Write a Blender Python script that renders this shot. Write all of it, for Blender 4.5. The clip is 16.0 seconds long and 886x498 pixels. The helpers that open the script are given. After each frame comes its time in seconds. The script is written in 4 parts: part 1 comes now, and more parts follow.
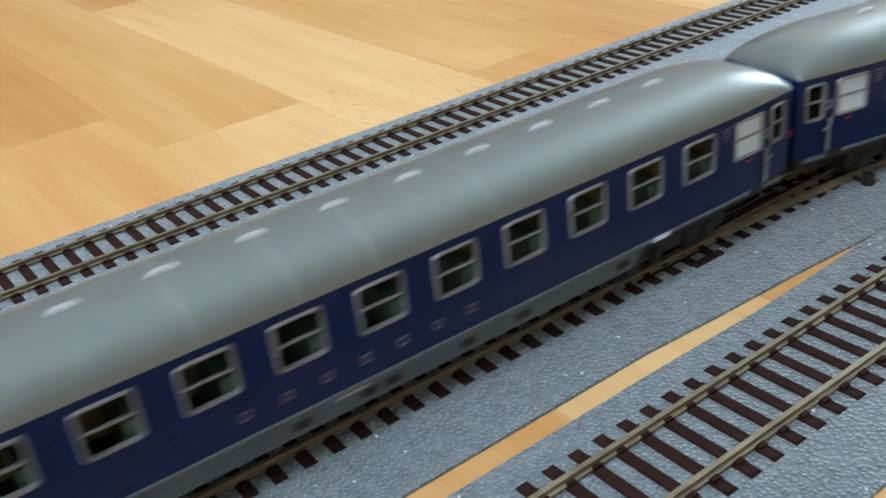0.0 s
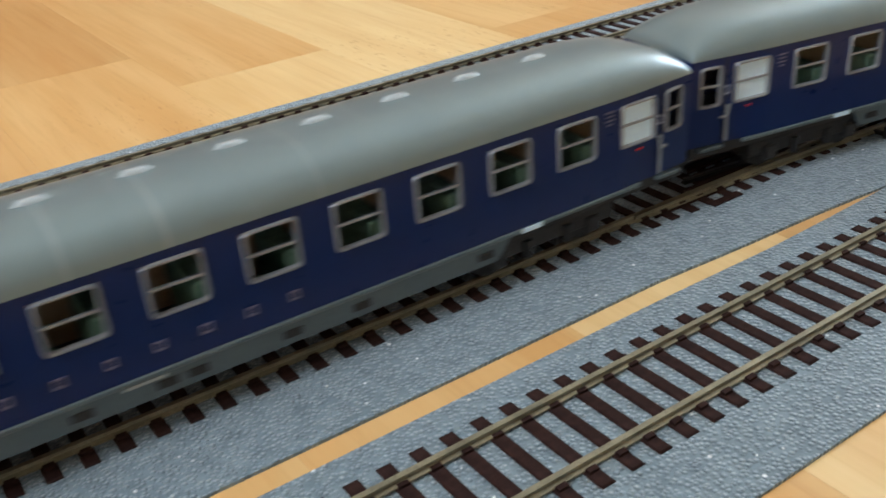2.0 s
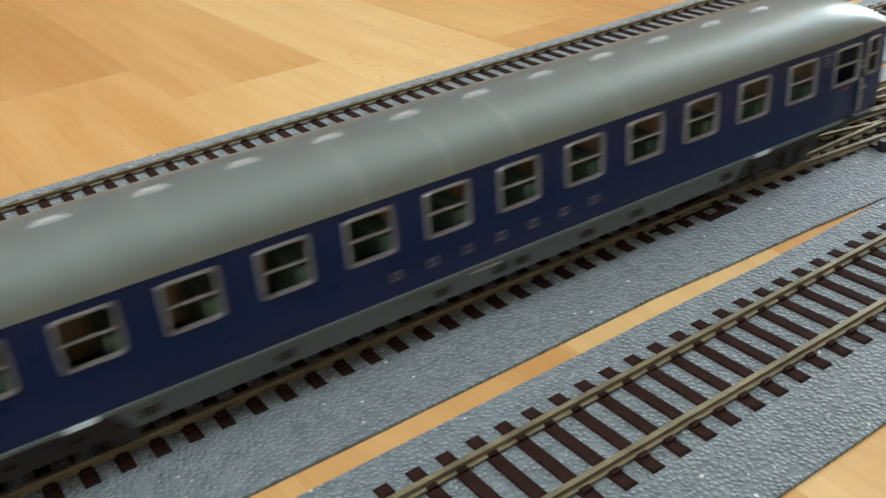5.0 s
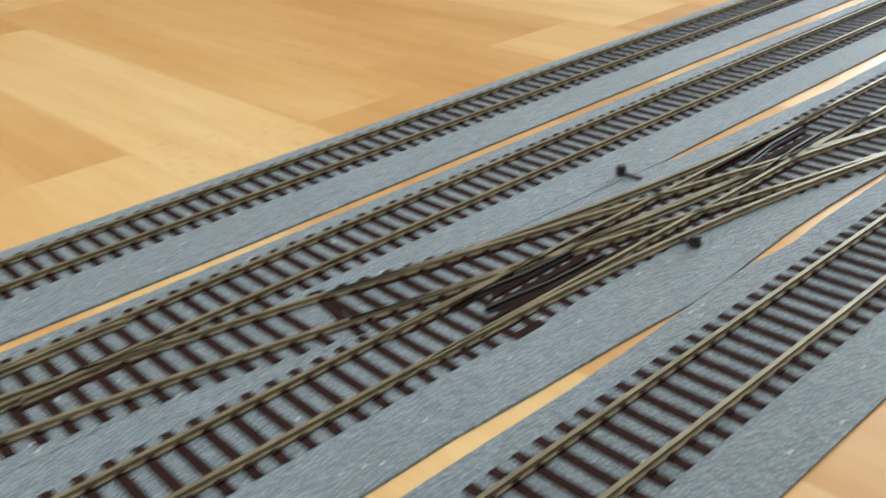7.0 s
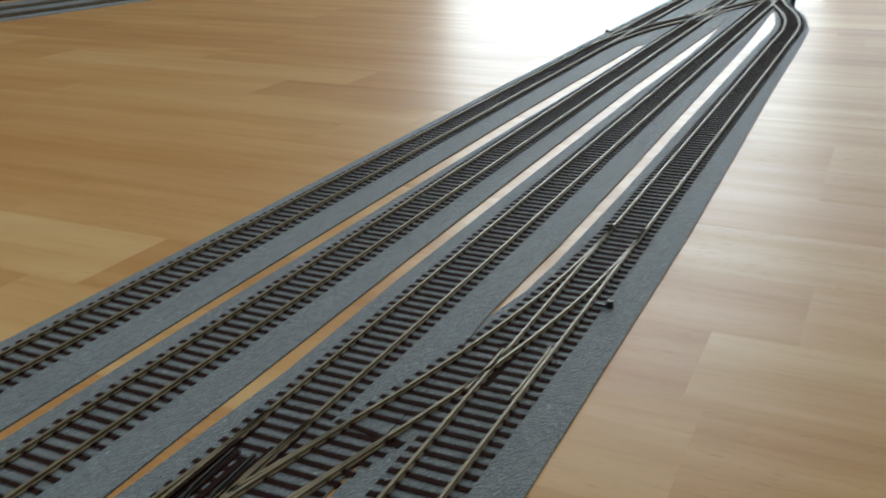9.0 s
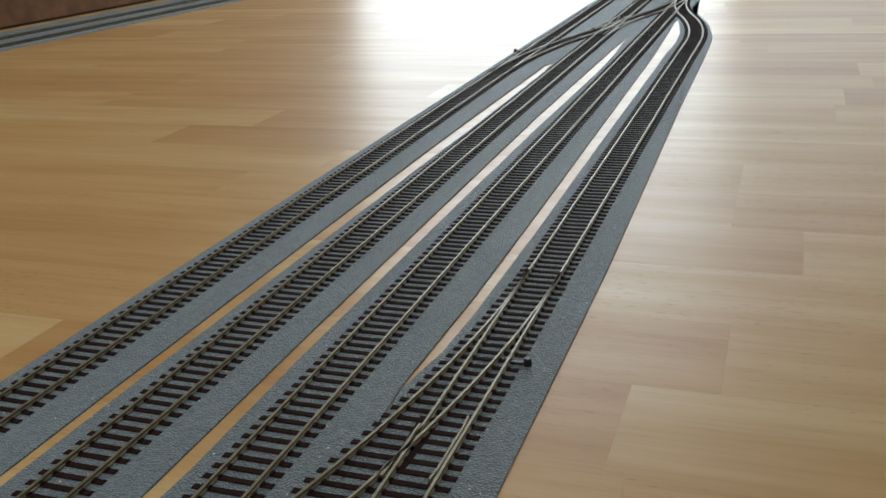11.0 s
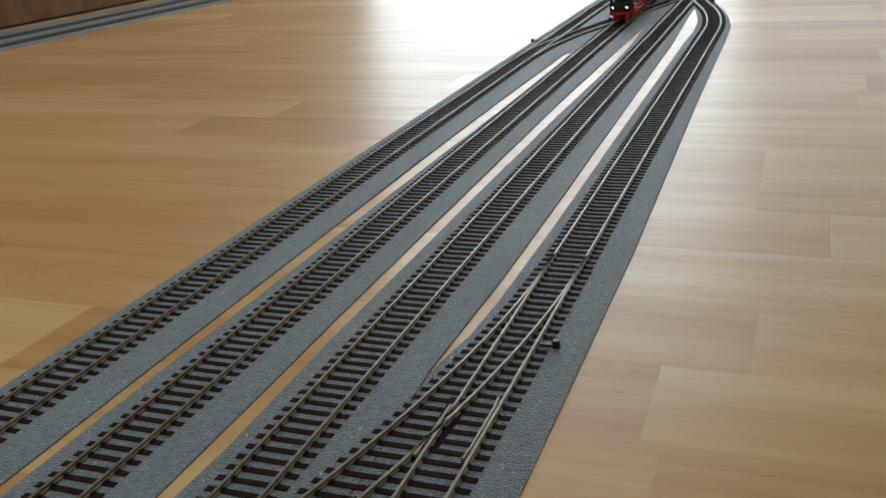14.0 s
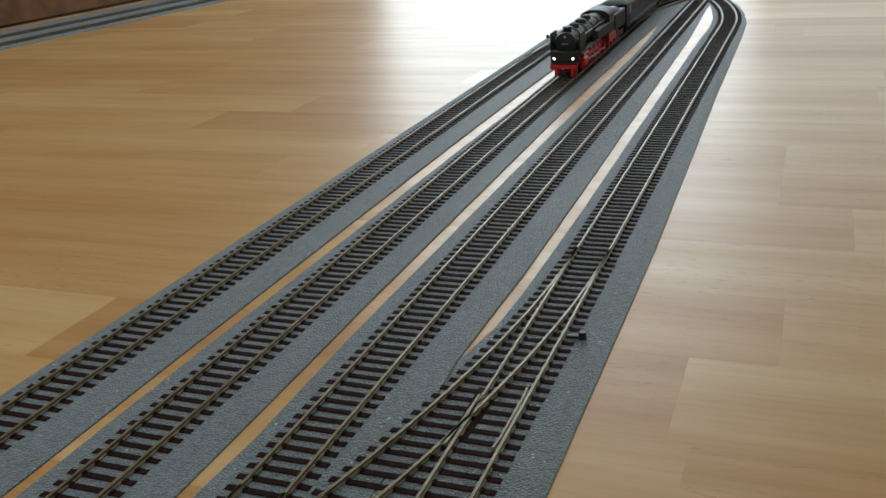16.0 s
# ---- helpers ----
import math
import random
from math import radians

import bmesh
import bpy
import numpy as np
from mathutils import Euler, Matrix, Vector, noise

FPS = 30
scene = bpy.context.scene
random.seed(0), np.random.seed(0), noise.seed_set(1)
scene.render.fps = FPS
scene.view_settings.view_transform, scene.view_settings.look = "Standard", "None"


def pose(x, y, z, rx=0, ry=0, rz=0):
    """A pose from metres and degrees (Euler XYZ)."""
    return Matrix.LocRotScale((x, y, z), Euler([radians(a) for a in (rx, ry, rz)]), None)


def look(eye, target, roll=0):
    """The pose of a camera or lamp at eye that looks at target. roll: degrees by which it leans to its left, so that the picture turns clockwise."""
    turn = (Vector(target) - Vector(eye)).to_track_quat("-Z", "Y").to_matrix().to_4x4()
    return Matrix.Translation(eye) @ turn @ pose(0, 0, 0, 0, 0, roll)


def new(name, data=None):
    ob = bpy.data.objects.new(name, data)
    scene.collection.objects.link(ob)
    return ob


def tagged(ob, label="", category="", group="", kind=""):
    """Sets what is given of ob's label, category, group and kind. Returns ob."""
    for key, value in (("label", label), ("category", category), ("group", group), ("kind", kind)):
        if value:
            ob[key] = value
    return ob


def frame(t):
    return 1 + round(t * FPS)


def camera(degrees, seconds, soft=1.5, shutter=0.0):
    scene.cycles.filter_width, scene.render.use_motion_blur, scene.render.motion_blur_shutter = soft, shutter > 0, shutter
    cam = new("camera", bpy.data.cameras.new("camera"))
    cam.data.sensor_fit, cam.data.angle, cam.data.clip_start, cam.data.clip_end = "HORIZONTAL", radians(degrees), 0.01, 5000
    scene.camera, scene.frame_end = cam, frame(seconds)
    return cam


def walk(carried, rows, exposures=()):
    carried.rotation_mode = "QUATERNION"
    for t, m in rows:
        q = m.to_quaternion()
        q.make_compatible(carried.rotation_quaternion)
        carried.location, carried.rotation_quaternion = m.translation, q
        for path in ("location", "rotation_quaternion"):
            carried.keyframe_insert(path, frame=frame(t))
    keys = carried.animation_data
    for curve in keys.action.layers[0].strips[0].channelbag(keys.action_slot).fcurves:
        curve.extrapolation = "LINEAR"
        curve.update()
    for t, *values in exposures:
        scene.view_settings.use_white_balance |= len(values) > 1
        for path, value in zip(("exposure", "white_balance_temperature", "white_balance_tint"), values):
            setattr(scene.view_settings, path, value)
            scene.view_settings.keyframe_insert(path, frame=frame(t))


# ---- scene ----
# camera and its path: seconds, place, heading, tilt, lean
cam = camera(49.64, 16.0, soft=1.6, shutter=0.45)
PATH = [
    (0, (-0.2474, -0.1613, 0.1373), 56.51, -27.83, -6.91),
    (0.5, (-0.2473, -0.1615, 0.1401), 56.49, -27.80, -6.95),
    (1, (-0.2468, -0.1617, 0.1385), 56.29, -27.87, -6.65),
    (1.5, (-0.2466, -0.1629, 0.1326), 56.49, -27.79, -5.87),
    (2, (-0.2552, -0.1665, 0.1216), 57.19, -28.03, -4.65),
    (2.5, (-0.2628, -0.1697, 0.1229), 57.84, -28.40, -4.54),
    (3, (-0.2646, -0.1679, 0.1274), 57.18, -28.55, -4.51),
    (3.5, (-0.2588, -0.1679, 0.1247), 57.53, -28.21, -4.74),
    (6, (-0.2527, -0.1660, 0.1269), 56.53, -27.97, -5.29),
    (6.5, (-0.2458, -0.1641, 0.1278), 54.30, -28.04, -4.97),
    (7, (-0.2185, -0.1609, 0.1362), 49.34, -26.35, -4.24),
    (7.5, (-0.1906, -0.1553, 0.1457), 42.05, -24.35, -2.89),
    (8, (-0.1647, -0.1649, 0.1625), 36.75, -23.93, -0.80),
    (8.5, (-0.1379, -0.1708, 0.1826), 31.15, -22.70, -0.14),
    (9, (-0.1157, -0.1759, 0.1860), 25.04, -21.08, -0.80),
    (9.5, (-0.1030, -0.1836, 0.1996), 23.09, -20.03, -2.44),
    (10, (-0.0940, -0.1814, 0.2042), 21.51, -20.51, -2.70),
    (12.5, (-0.0892, -0.1755, 0.2005), 20.35, -20.66, -3.75),
    (13, (-0.0910, -0.1748, 0.2017), 20.77, -20.72, -4.06),
    (13.5, (-0.0918, -0.1731, 0.2006), 21.20, -20.70, -4.36),
    (14, (-0.0951, -0.1720, 0.1987), 21.53, -20.94, -4.14),
    (14.5, (-0.0963, -0.1695, 0.1990), 21.71, -21.06, -4.16),
    (15, (-0.0974, -0.1689, 0.1991), 21.66, -20.88, -4.34),
    (15.5, (-0.0965, -0.1674, 0.1983), 21.62, -20.94, -4.17),
    (16, (-0.0997, -0.1647, 0.1967), 22.03, -21.01, -4.10),]


def aim(place, heading, tilt, lean):
    return pose(*place, 90 + tilt, 0, heading - 90) @ pose(0, 0, 0, 0, 0, lean)


walk(cam, [(t, aim(e, h, p, r)) for t, e, h, p, r in PATH],
     exposures=[(0, 1.10, 5800, 8), (1.5, 1.10, 5850, 8), (2.5, 1.13, 6250, 8), (3.5, 1.06, 6400, 8), (6.0, 0.97, 6500, 8), (7.0, 0.96, 6400, 8), (8.5, -0.06, 6350, 7), (9.5, -0.39, 6450, 7), (16, -0.39, 6450, 7)])

# world and large lights
world = bpy.data.worlds.new("sky")
scene.world = world
world.use_nodes = True
sky = world.node_tree.nodes.new("ShaderNodeTexSky")
sky.sky_type, sky.sun_disc = "NISHITA", False
sky.sun_elevation, sky.sun_rotation = radians(35), radians(200)
back = world.node_tree.nodes["Background"]
back.inputs[1].default_value = 0.1
world.node_tree.links.new(sky.outputs[0], back.inputs[0])


def window_light(name, eye, target, w, h, watts, colour):
    lamp = bpy.data.lights.new(name, "AREA")
    lamp.shape, lamp.size, lamp.size_y, lamp.energy, lamp.color = "RECTANGLE", w, h, watts, colour
    ob = new(name, lamp)
    ob.matrix_world = look(eye, target)
    return ob


WIN_X, WIN_Y0, WIN_Y1, WIN_Z0, WIN_Z1 = 3.9, 0.08, 1.98, 0.12, 2.2
window_light("garden_window_daylight", (WIN_X - 0.02, (WIN_Y0 + WIN_Y1) / 2, (WIN_Z0 + WIN_Z1) / 2), (0, (WIN_Y0 + WIN_Y1) / 2, (WIN_Z0 + WIN_Z1) / 2),
             WIN_Y1 - WIN_Y0, WIN_Z1 - WIN_Z0, 84, (0.84, 0.93, 1.0))
WIN_S = -0.74
window_light("garden_door_daylight", (WIN_X - 0.02, (WIN_S + WIN_Y0 - 0.1) / 2, (WIN_Z0 + WIN_Z1) / 2), (0, (WIN_S + WIN_Y0 - 0.1) / 2, (WIN_Z0 + WIN_Z1) / 2),
             WIN_Y0 - 0.1 - WIN_S, WIN_Z1 - WIN_Z0, 9, (0.84, 0.93, 1.0))
SIDE = (-1.86, -0.20, 1.70)
window_light("side_window_daylight", SIDE, (0, SIDE[1], SIDE[2]), 0.7, 1.1, 25, (0.93, 0.96, 1.0))

# ---- materials ----


class Mat:
    """A node material with a few shorthand calls."""

    def __init__(self, name, rough=0.5, metal=0.0):
        self.m = bpy.data.materials.new(name)
        self.m.use_nodes = True
        self.t = self.m.node_tree
        self.b = self.t.nodes["Principled BSDF"]
        self.b.inputs["Roughness"].default_value = rough
        self.b.inputs["Metallic"].default_value = metal

    def n(self, kind, **props):
        node = self.t.nodes.new(kind)
        for key, value in props.items():
            node.inputs[key.replace("_", " ")].default_value = value
        return node

    def link(self, a, b):
        self.t.links.new(a, b)

    def coords(self, scale=(1, 1, 1), shift=None):
        tc = self.t.nodes.new("ShaderNodeTexCoord")
        mp = self.t.nodes.new("ShaderNodeMapping")
        mp.inputs["Scale"].default_value = scale
        self.link(tc.outputs["Object"], mp.inputs["Vector"])
        if shift is not None:
            self.link(shift, mp.inputs["Location"])
        return mp.outputs[0]

    def noise(self, vec, scale, detail=4.0, rough=0.55):
        node = self.n("ShaderNodeTexNoise", Scale=scale, Detail=detail, Roughness=rough)
        self.link(vec, node.inputs["Vector"])
        return node.outputs["Fac"]

    def ramp(self, fac, *stops):
        node = self.t.nodes.new("ShaderNodeValToRGB")
        els = node.color_ramp.elements
        while len(els) < len(stops):
            els.new(0.5)
        for el, (pos, col) in zip(els, stops):
            el.position, el.color = pos, (*col, 1)
        self.link(fac, node.inputs[0])
        return node.outputs[0]

    def mix(self, fac, a, b, kind="MIX"):
        node = self.t.nodes.new("ShaderNodeMix")
        node.data_type, node.blend_type = "RGBA", kind
        for slot, value in ((0, fac), (6, a), (7, b)):
            if isinstance(value, (int, float)):
                node.inputs[slot].default_value = value
            elif isinstance(value, tuple):
                node.inputs[slot].default_value = (*value, 1)
            else:
                self.link(value, node.inputs[slot])
        return node.outputs[2]

    def colour(self, sock):
        if isinstance(sock, tuple):
            self.b.inputs["Base Color"].default_value = (*sock, 1)
        else:
            self.link(sock, self.b.inputs["Base Color"])

    def rough(self, fac, lo, hi):
        mr = self.n("ShaderNodeMapRange")
        mr.inputs[3].default_value, mr.inputs[4].default_value = lo, hi
        self.link(fac, mr.inputs[0])
        self.link(mr.outputs[0], self.b.inputs["Roughness"])

    def bump(self, height, strength, distance):
        node = self.n("ShaderNodeBump", Strength=strength, Distance=distance)
        self.link(height, node.inputs["Height"])
        self.link(node.outputs[0], self.b.inputs["Normal"])


def plain(name, col, rough=0.5, metal=0.0, vary=0.15, scale=900.0, spec=0.5):
    m = Mat(name, rough, metal)
    m.b.inputs["Specular IOR Level"].default_value = spec
    f = m.noise(m.coords(), scale)
    dark = tuple(c * (1 - vary) for c in col)
    lite = tuple(min(1, c * (1 + vary)) for c in col)
    m.colour(m.ramp(f, (0.3, dark), (0.7, lite)))
    m.rough(f, max(0.02, rough - 0.08), min(1, rough + 0.08))
    return m.m


def laminate():
    m = Mat("laminate", 0.3)
    info = m.t.nodes.new("ShaderNodeObjectInfo")
    comb = m.t.nodes.new("ShaderNodeCombineXYZ")
    for i in range(3):
        mul = m.t.nodes.new("ShaderNodeMath")
        mul.operation = "MULTIPLY"
        mul.inputs[1].default_value = 37.0 + 11 * i
        m.link(info.outputs["Random"], mul.inputs[0])
        m.link(mul.outputs[0], comb.inputs[i])
    sepc = m.t.nodes.new("ShaderNodeSeparateColor")
    m.link(info.outputs["Color"], sepc.inputs[0])
    tone = m.ramp(sepc.outputs[0], (0.0, (0.63, 0.39, 0.165)), (0.35, (0.70, 0.455, 0.20)), (0.7, (0.73, 0.50, 0.228)), (1.0, (0.79, 0.59, 0.30)))
    wav = m.coords((16, 1.6, 1), comb.outputs[0])
    g1 = m.noise(wav, 2.2, 5, 0.6)
    fine = m.coords((420, 14, 1), comb.outputs[0])
    g2 = m.noise(fine, 1.0, 3, 0.6)
    c = m.mix(m.ramp(g1, (0.35, (0, 0, 0)), (0.68, (1, 1, 1))), tone, m.mix(1.0, tone, (0.85, 0.73, 0.60), "MULTIPLY"))
    c = m.mix(m.ramp(g2, (0.5, (0, 0, 0)), (0.8, (0.35, 0.35, 0.35))), c, m.mix(1.0, c, (0.72, 0.60, 0.48), "MULTIPLY"))
    fl = m.noise(m.coords((900, 130, 1), comb.outputs[0]), 1.0, 2, 0.5)
    patch = m.noise(m.coords((9, 5, 1), comb.outputs[0]), 1.0, 2, 0.5)
    dots = m.mix(1.0, m.ramp(fl, (0.62, (0, 0, 0)), (0.70, (0.6, 0.6, 0.6))), m.ramp(patch, (0.45, (0, 0, 0)), (0.62, (1, 1, 1))), "MULTIPLY")
    c = m.mix(dots, c, m.mix(1.0, c, (0.62, 0.45, 0.33), "MULTIPLY"))
    m.colour(c)
    m.rough(g1, 0.31, 0.42)
    m.b.inputs["Specular IOR Level"].default_value = 0.20
    m.bump(g2, 0.05, 0.0002)
    return m.m


def foam_bed():
    m = Mat("foam_bed", 0.62)
    v = m.coords()
    vor = m.n("ShaderNodeTexVoronoi", Scale=900.0)
    m.link(v, vor.inputs["Vector"])
    n1 = m.noise(v, 300, 3)
    n2 = m.noise(v, 9, 4)
    base = m.ramp(n1, (0.3, (0.122, 0.164, 0.190)), (0.7, (0.205, 0.265, 0.300)))
    base = m.mix(m.ramp(n2, (0.35, (0, 0, 0)), (0.7, (0.4, 0.4, 0.4))), base, m.mix(1.0, base, (0.80, 0.79, 0.77), "MULTIPLY"))
    # the foam's sparkle, painted as rare near-white spots in the base colour
    sp = m.n("ShaderNodeTexVoronoi", Scale=620.0)
    m.link(v, sp.inputs["Vector"])
    sep = m.t.nodes.new("ShaderNodeSeparateColor")
    m.link(sp.outputs["Color"], sep.inputs[0])
    rare = m.ramp(sep.outputs[0], (0.982, (0, 0, 0)), (0.986, (1, 1, 1)))
    spot = m.ramp(sp.outputs["Distance"], (0.22, (1, 1, 1)), (0.32, (0, 0, 0)))
    glint = m.mix(1.0, rare, spot, "MULTIPLY")
    m.colour(m.mix(glint, base, (0.85, 0.87, 0.88)))
    m.bump(m.ramp(vor.outputs["Distance"], (0.05, (1, 1, 1)), (0.62, (0, 0, 0))), 0.65, 0.0012)
    m.b.inputs["Specular IOR Level"].default_value = 0.38
    m.b.inputs["Sheen Weight"].default_value = 0.44
    m.b.inputs["Sheen Roughness"].default_value = 0.45
    m.b.inputs["Sheen Tint"].default_value = (0.85, 0.93, 1.0, 1)
    return m.m


def metal_rail():
    m = Mat("rail_metal", 0.5, 0.35)
    v = m.coords()
    n1 = m.noise(v, 120, 4)
    n2 = m.noise(v, 1500, 2)
    c = m.ramp(n1, (0.3, (0.165, 0.145, 0.095)), (0.7, (0.31, 0.275, 0.18)))
    m.colour(m.mix(m.ramp(n2, (0.5, (0, 0, 0)), (0.75, (0.5, 0.5, 0.5))), c, (0.12, 0.10, 0.07)))
    m.rough(n1, 0.40, 0.56)
    return m.m


M_FLOOR, M_BED, M_RAIL = laminate(), foam_bed(), metal_rail()
M_SLEEPER = plain("sleeper_plastic", (0.028, 0.0140, 0.0120), 0.8, vary=0.35, scale=500, spec=0.05)
M_BLACK = plain("black_plastic", (0.012, 0.012, 0.013), 0.5)
M_DARKFRAME = plain("underframe_black", (0.018, 0.017, 0.017), 0.6, vary=0.4)
M_BLUE = plain("coach_blue", (0.0028, 0.0150, 0.088), 0.30, vary=0.07, scale=250, spec=0.32)
M_SKIRT = plain("skirt_grey_blue", (0.095, 0.125, 0.14), 0.42, vary=0.08)


def roof_paint():
    m = Mat("roof_silver_grey", 0.32, 0.25)
    f = m.noise(m.coords((1, 1, 1)), 140)
    base = m.ramp(f, (0.3, (0.176, 0.226, 0.234)), (0.7, (0.189, 0.242, 0.250)))
    # pale runs down the roof's flank and a faint dusty mottling
    run = m.noise(m.coords((330, 12, 12)), 1.0, 2, 0.5)
    dust = m.noise(m.coords((60, 60, 60)), 1.0, 4, 0.6)
    c = m.mix(m.ramp(run, (0.63, (0, 0, 0)), (0.76, (0.42, 0.42, 0.42))), base, (0.34, 0.39, 0.40))
    m.colour(m.mix(m.ramp(dust, (0.45, (0, 0, 0)), (0.75, (0.04, 0.04, 0.04))), c, (0.15, 0.17, 0.17)))
    m.rough(dust, 0.27, 0.29)
    return m.m


M_ROOF = roof_paint()
M_VENT = plain("vent_light_grey", (0.42, 0.46, 0.47), 0.4, 0.1)
M_SILVER = plain("window_silver", (0.28, 0.29, 0.31), 0.38, 0.35)
M_WHITE = plain("frosted_white", (0.68, 0.85, 1.0), 0.4, vary=0.05)
M_BROWN = plain("interior_brown", (0.58, 0.38, 0.23), 0.6)
M_SEAT = plain("seat_green", (0.15, 0.25, 0.19), 0.7, vary=0.3)
M_INSCRIPTION = plain("pale_inscription", (0.34, 0.36, 0.44), 0.5)
M_CREAM = plain("interior_cream", (0.85, 0.58, 0.36), 0.6)
M_RED = plain("engine_red", (0.70, 0.024, 0.026), 0.4, vary=0.12)
M_ENGINE = plain("engine_black", (0.014, 0.018, 0.022), 0.58, vary=0.3)
M_STEEL = plain("wheel_steel", (0.42, 0.40, 0.37), 0.35, 0.8)
M_WALL = plain("wall_paint", (0.46, 0.40, 0.33), 0.85, vary=0.05, scale=25)
M_CEIL = plain("ceiling_paint", (0.78, 0.77, 0.74), 0.9, vary=0.03, scale=20)
M_FRAMEWHITE = plain("window_frame_white", (0.78, 0.78, 0.76), 0.45, vary=0.04)
M_LETTER = plain("faded_lettering", (0.13, 0.12, 0.19), 0.5)
M_CABINET = plain("cabinet_wood", (0.20, 0.095, 0.040), 0.45, vary=0.3, scale=30)


def glass():
    m = Mat("glass", 0.03)
    m.colour((0.9, 0.95, 0.93))
    m.b.inputs["Transmission Weight"].default_value = 1.0
    m.b.inputs["IOR"].default_value = 1.1
    return m.m


def lamp_glow():
    m = Mat("headlamp_glow", 0.3)
    m.colour((1.0, 0.95, 0.8))
    m.b.inputs["Emission Color"].default_value = (1.0, 0.93, 0.74, 1)
    m.b.inputs["Emission Strength"].default_value = 6.0
    return m.m


M_GLASS, M_GLOW = glass(), lamp_glow()

# ---- mesh helpers ----


def mesh_of(name, bm, mat):
    me = bpy.data.meshes.new(name)
    bm.normal_update()
    bm.to_mesh(me)
    bm.free()
    me.materials.append(mat)
    return me


def smooth(me, degrees=40):
    me.polygons.foreach_set("use_smooth", [True] * len(me.polygons))
    me.set_sharp_from_angle(angle=radians(degrees))
    return me


def thing(name, bm, mat, label, category, group="", kind="", m=None):
    ob = new(name, mesh_of(name, bm, mat) if bm else None)
    if m is not None:
        ob.matrix_basis = m
    return tagged(ob, label, category, group, kind)


def part(name, bm, mat, parent, label="", soft=False):
    me = bm if isinstance(bm, bpy.types.Mesh) else mesh_of(name, bm, mat)
    if soft:
        smooth(me)
    ob = new(name, me)
    ob.parent = parent
    return tagged(ob, label)


def box(bm, x0, x1, y0, y1, z0, z1, bevel=0.0):
    out = bmesh.ops.create_cube(bm, size=1.0)["verts"]
    bmesh.ops.scale(bm, vec=(x1 - x0, y1 - y0, z1 - z0), verts=out)
    bmesh.ops.translate(bm, vec=((x0 + x1) / 2, (y0 + y1) / 2, (z0 + z1) / 2), verts=out)
    if bevel:
        es = list({e for v in out for e in v.link_edges})
        bmesh.ops.bevel(bm, geom=es, offset=bevel, segments=1, affect="EDGES")
    return bm


def rod(bm, a, b, r, r2=None, seg=12):
    a, b = Vector(a), Vector(b)
    d = b - a
    m = Matrix.Translation((a + b) / 2) @ d.to_track_quat("Z", "Y").to_matrix().to_4x4()
    bmesh.ops.create_cone(bm, cap_ends=True, segments=seg, radius1=r, radius2=r if r2 is None else r2, depth=d.length, matrix=m)
    return bm


def prism(bm, pts, z0, z1, bevel=0.0):
    """A flat plate with the outline pts between two heights, its top edge bevelled."""
    n = len(pts)
    lo = [bm.verts.new((x, y, z0)) for x, y in pts]
    hi = [bm.verts.new((x, y, z1)) for x, y in pts]
    bm.faces.new(hi)
    for i in range(n):
        bm.faces.new((lo[i], lo[(i + 1) % n], hi[(i + 1) % n], hi[i]))
    if bevel:
        top = [e for e in bm.edges if all(v in hi for v in e.verts)]
        bmesh.ops.bevel(bm, geom=top, offset=bevel, segments=1, affect="EDGES")
    return bm


def sweep(bm, line, profile, closed_ends=True):
    """A profile of (side, height) swept along a line of (x, y)."""
    rings = []
    for i, (x, y) in enumerate(line):
        a, b = line[max(i - 1, 0)], line[min(i + 1, len(line) - 1)]
        d = Vector((b[0] - a[0], b[1] - a[1])).normalized()
        rings.append([bm.verts.new((x - d.y * s, y + d.x * s, z)) for s, z in profile])
    n = len(profile)
    for r, q in zip(rings, rings[1:]):
        for i in range(n):
            bm.faces.new((r[i], q[i], q[(i + 1) % n], r[(i + 1) % n]))
    if closed_ends:
        bm.faces.new(rings[0])
        bm.faces.new(rings[-1][::-1])
    return bm


# ---- plan of the layout ----
Z_FLOOR, Z_BED, Z_SLEEPER, Z_RAIL = 0.0066, 0.0074, 0.0079, 0.0096
Y1, Y2, Y3, Y4 = 0.1252, 0.0619, 0.0, -0.0613
GAUGE = 0.0172
R, HALF, STEP = 0.908, 0.1195, 0.2309
SLIP_A = 0.018          # double slip on the third track
SLIP_B = 1.270          # double slip on the second track
X_NEAR, X_FAR = -0.75, 3.10


def arc_drop(d):
    d = min(max(d, 0.0), R * math.sin(radians(15)))
    return R - math.sqrt(R * R - d * d)


def cross_y(x, xc, y_top, y_bot):
    """The side of the slanting route through a double slip at xc, from the track y_top down to y_bot."""
    x0, x1 = xc - STEP - HALF, xc + STEP + HALF
    span = R * math.sin(radians(15))
    if x <= x0 + span:
        return y_top - arc_drop(x - x0)
    if x >= x1 - span:
        return y_bot + arc_drop(x1 - x)
    k = (x - x0 - span) / (x1 - x0 - 2 * span)
    ya, yb = y_top - arc_drop(span), y_bot + arc_drop(span)
    return ya + (yb - ya) * k


def slip_y(x, xc, side):
    """The curve within a double slip from the straight track to its slanting one; side 1: slanting towards higher x."""
    tan = 0.1195
    rr = tan / math.tan(radians(7.5))
    d = side * (x - xc) + tan
    d = min(max(d, 0), rr * math.sin(radians(15)))
    return -side * (rr - math.sqrt(rr * rr - d * d))


T4_TOE, T4_MID = 1.59, 1.355


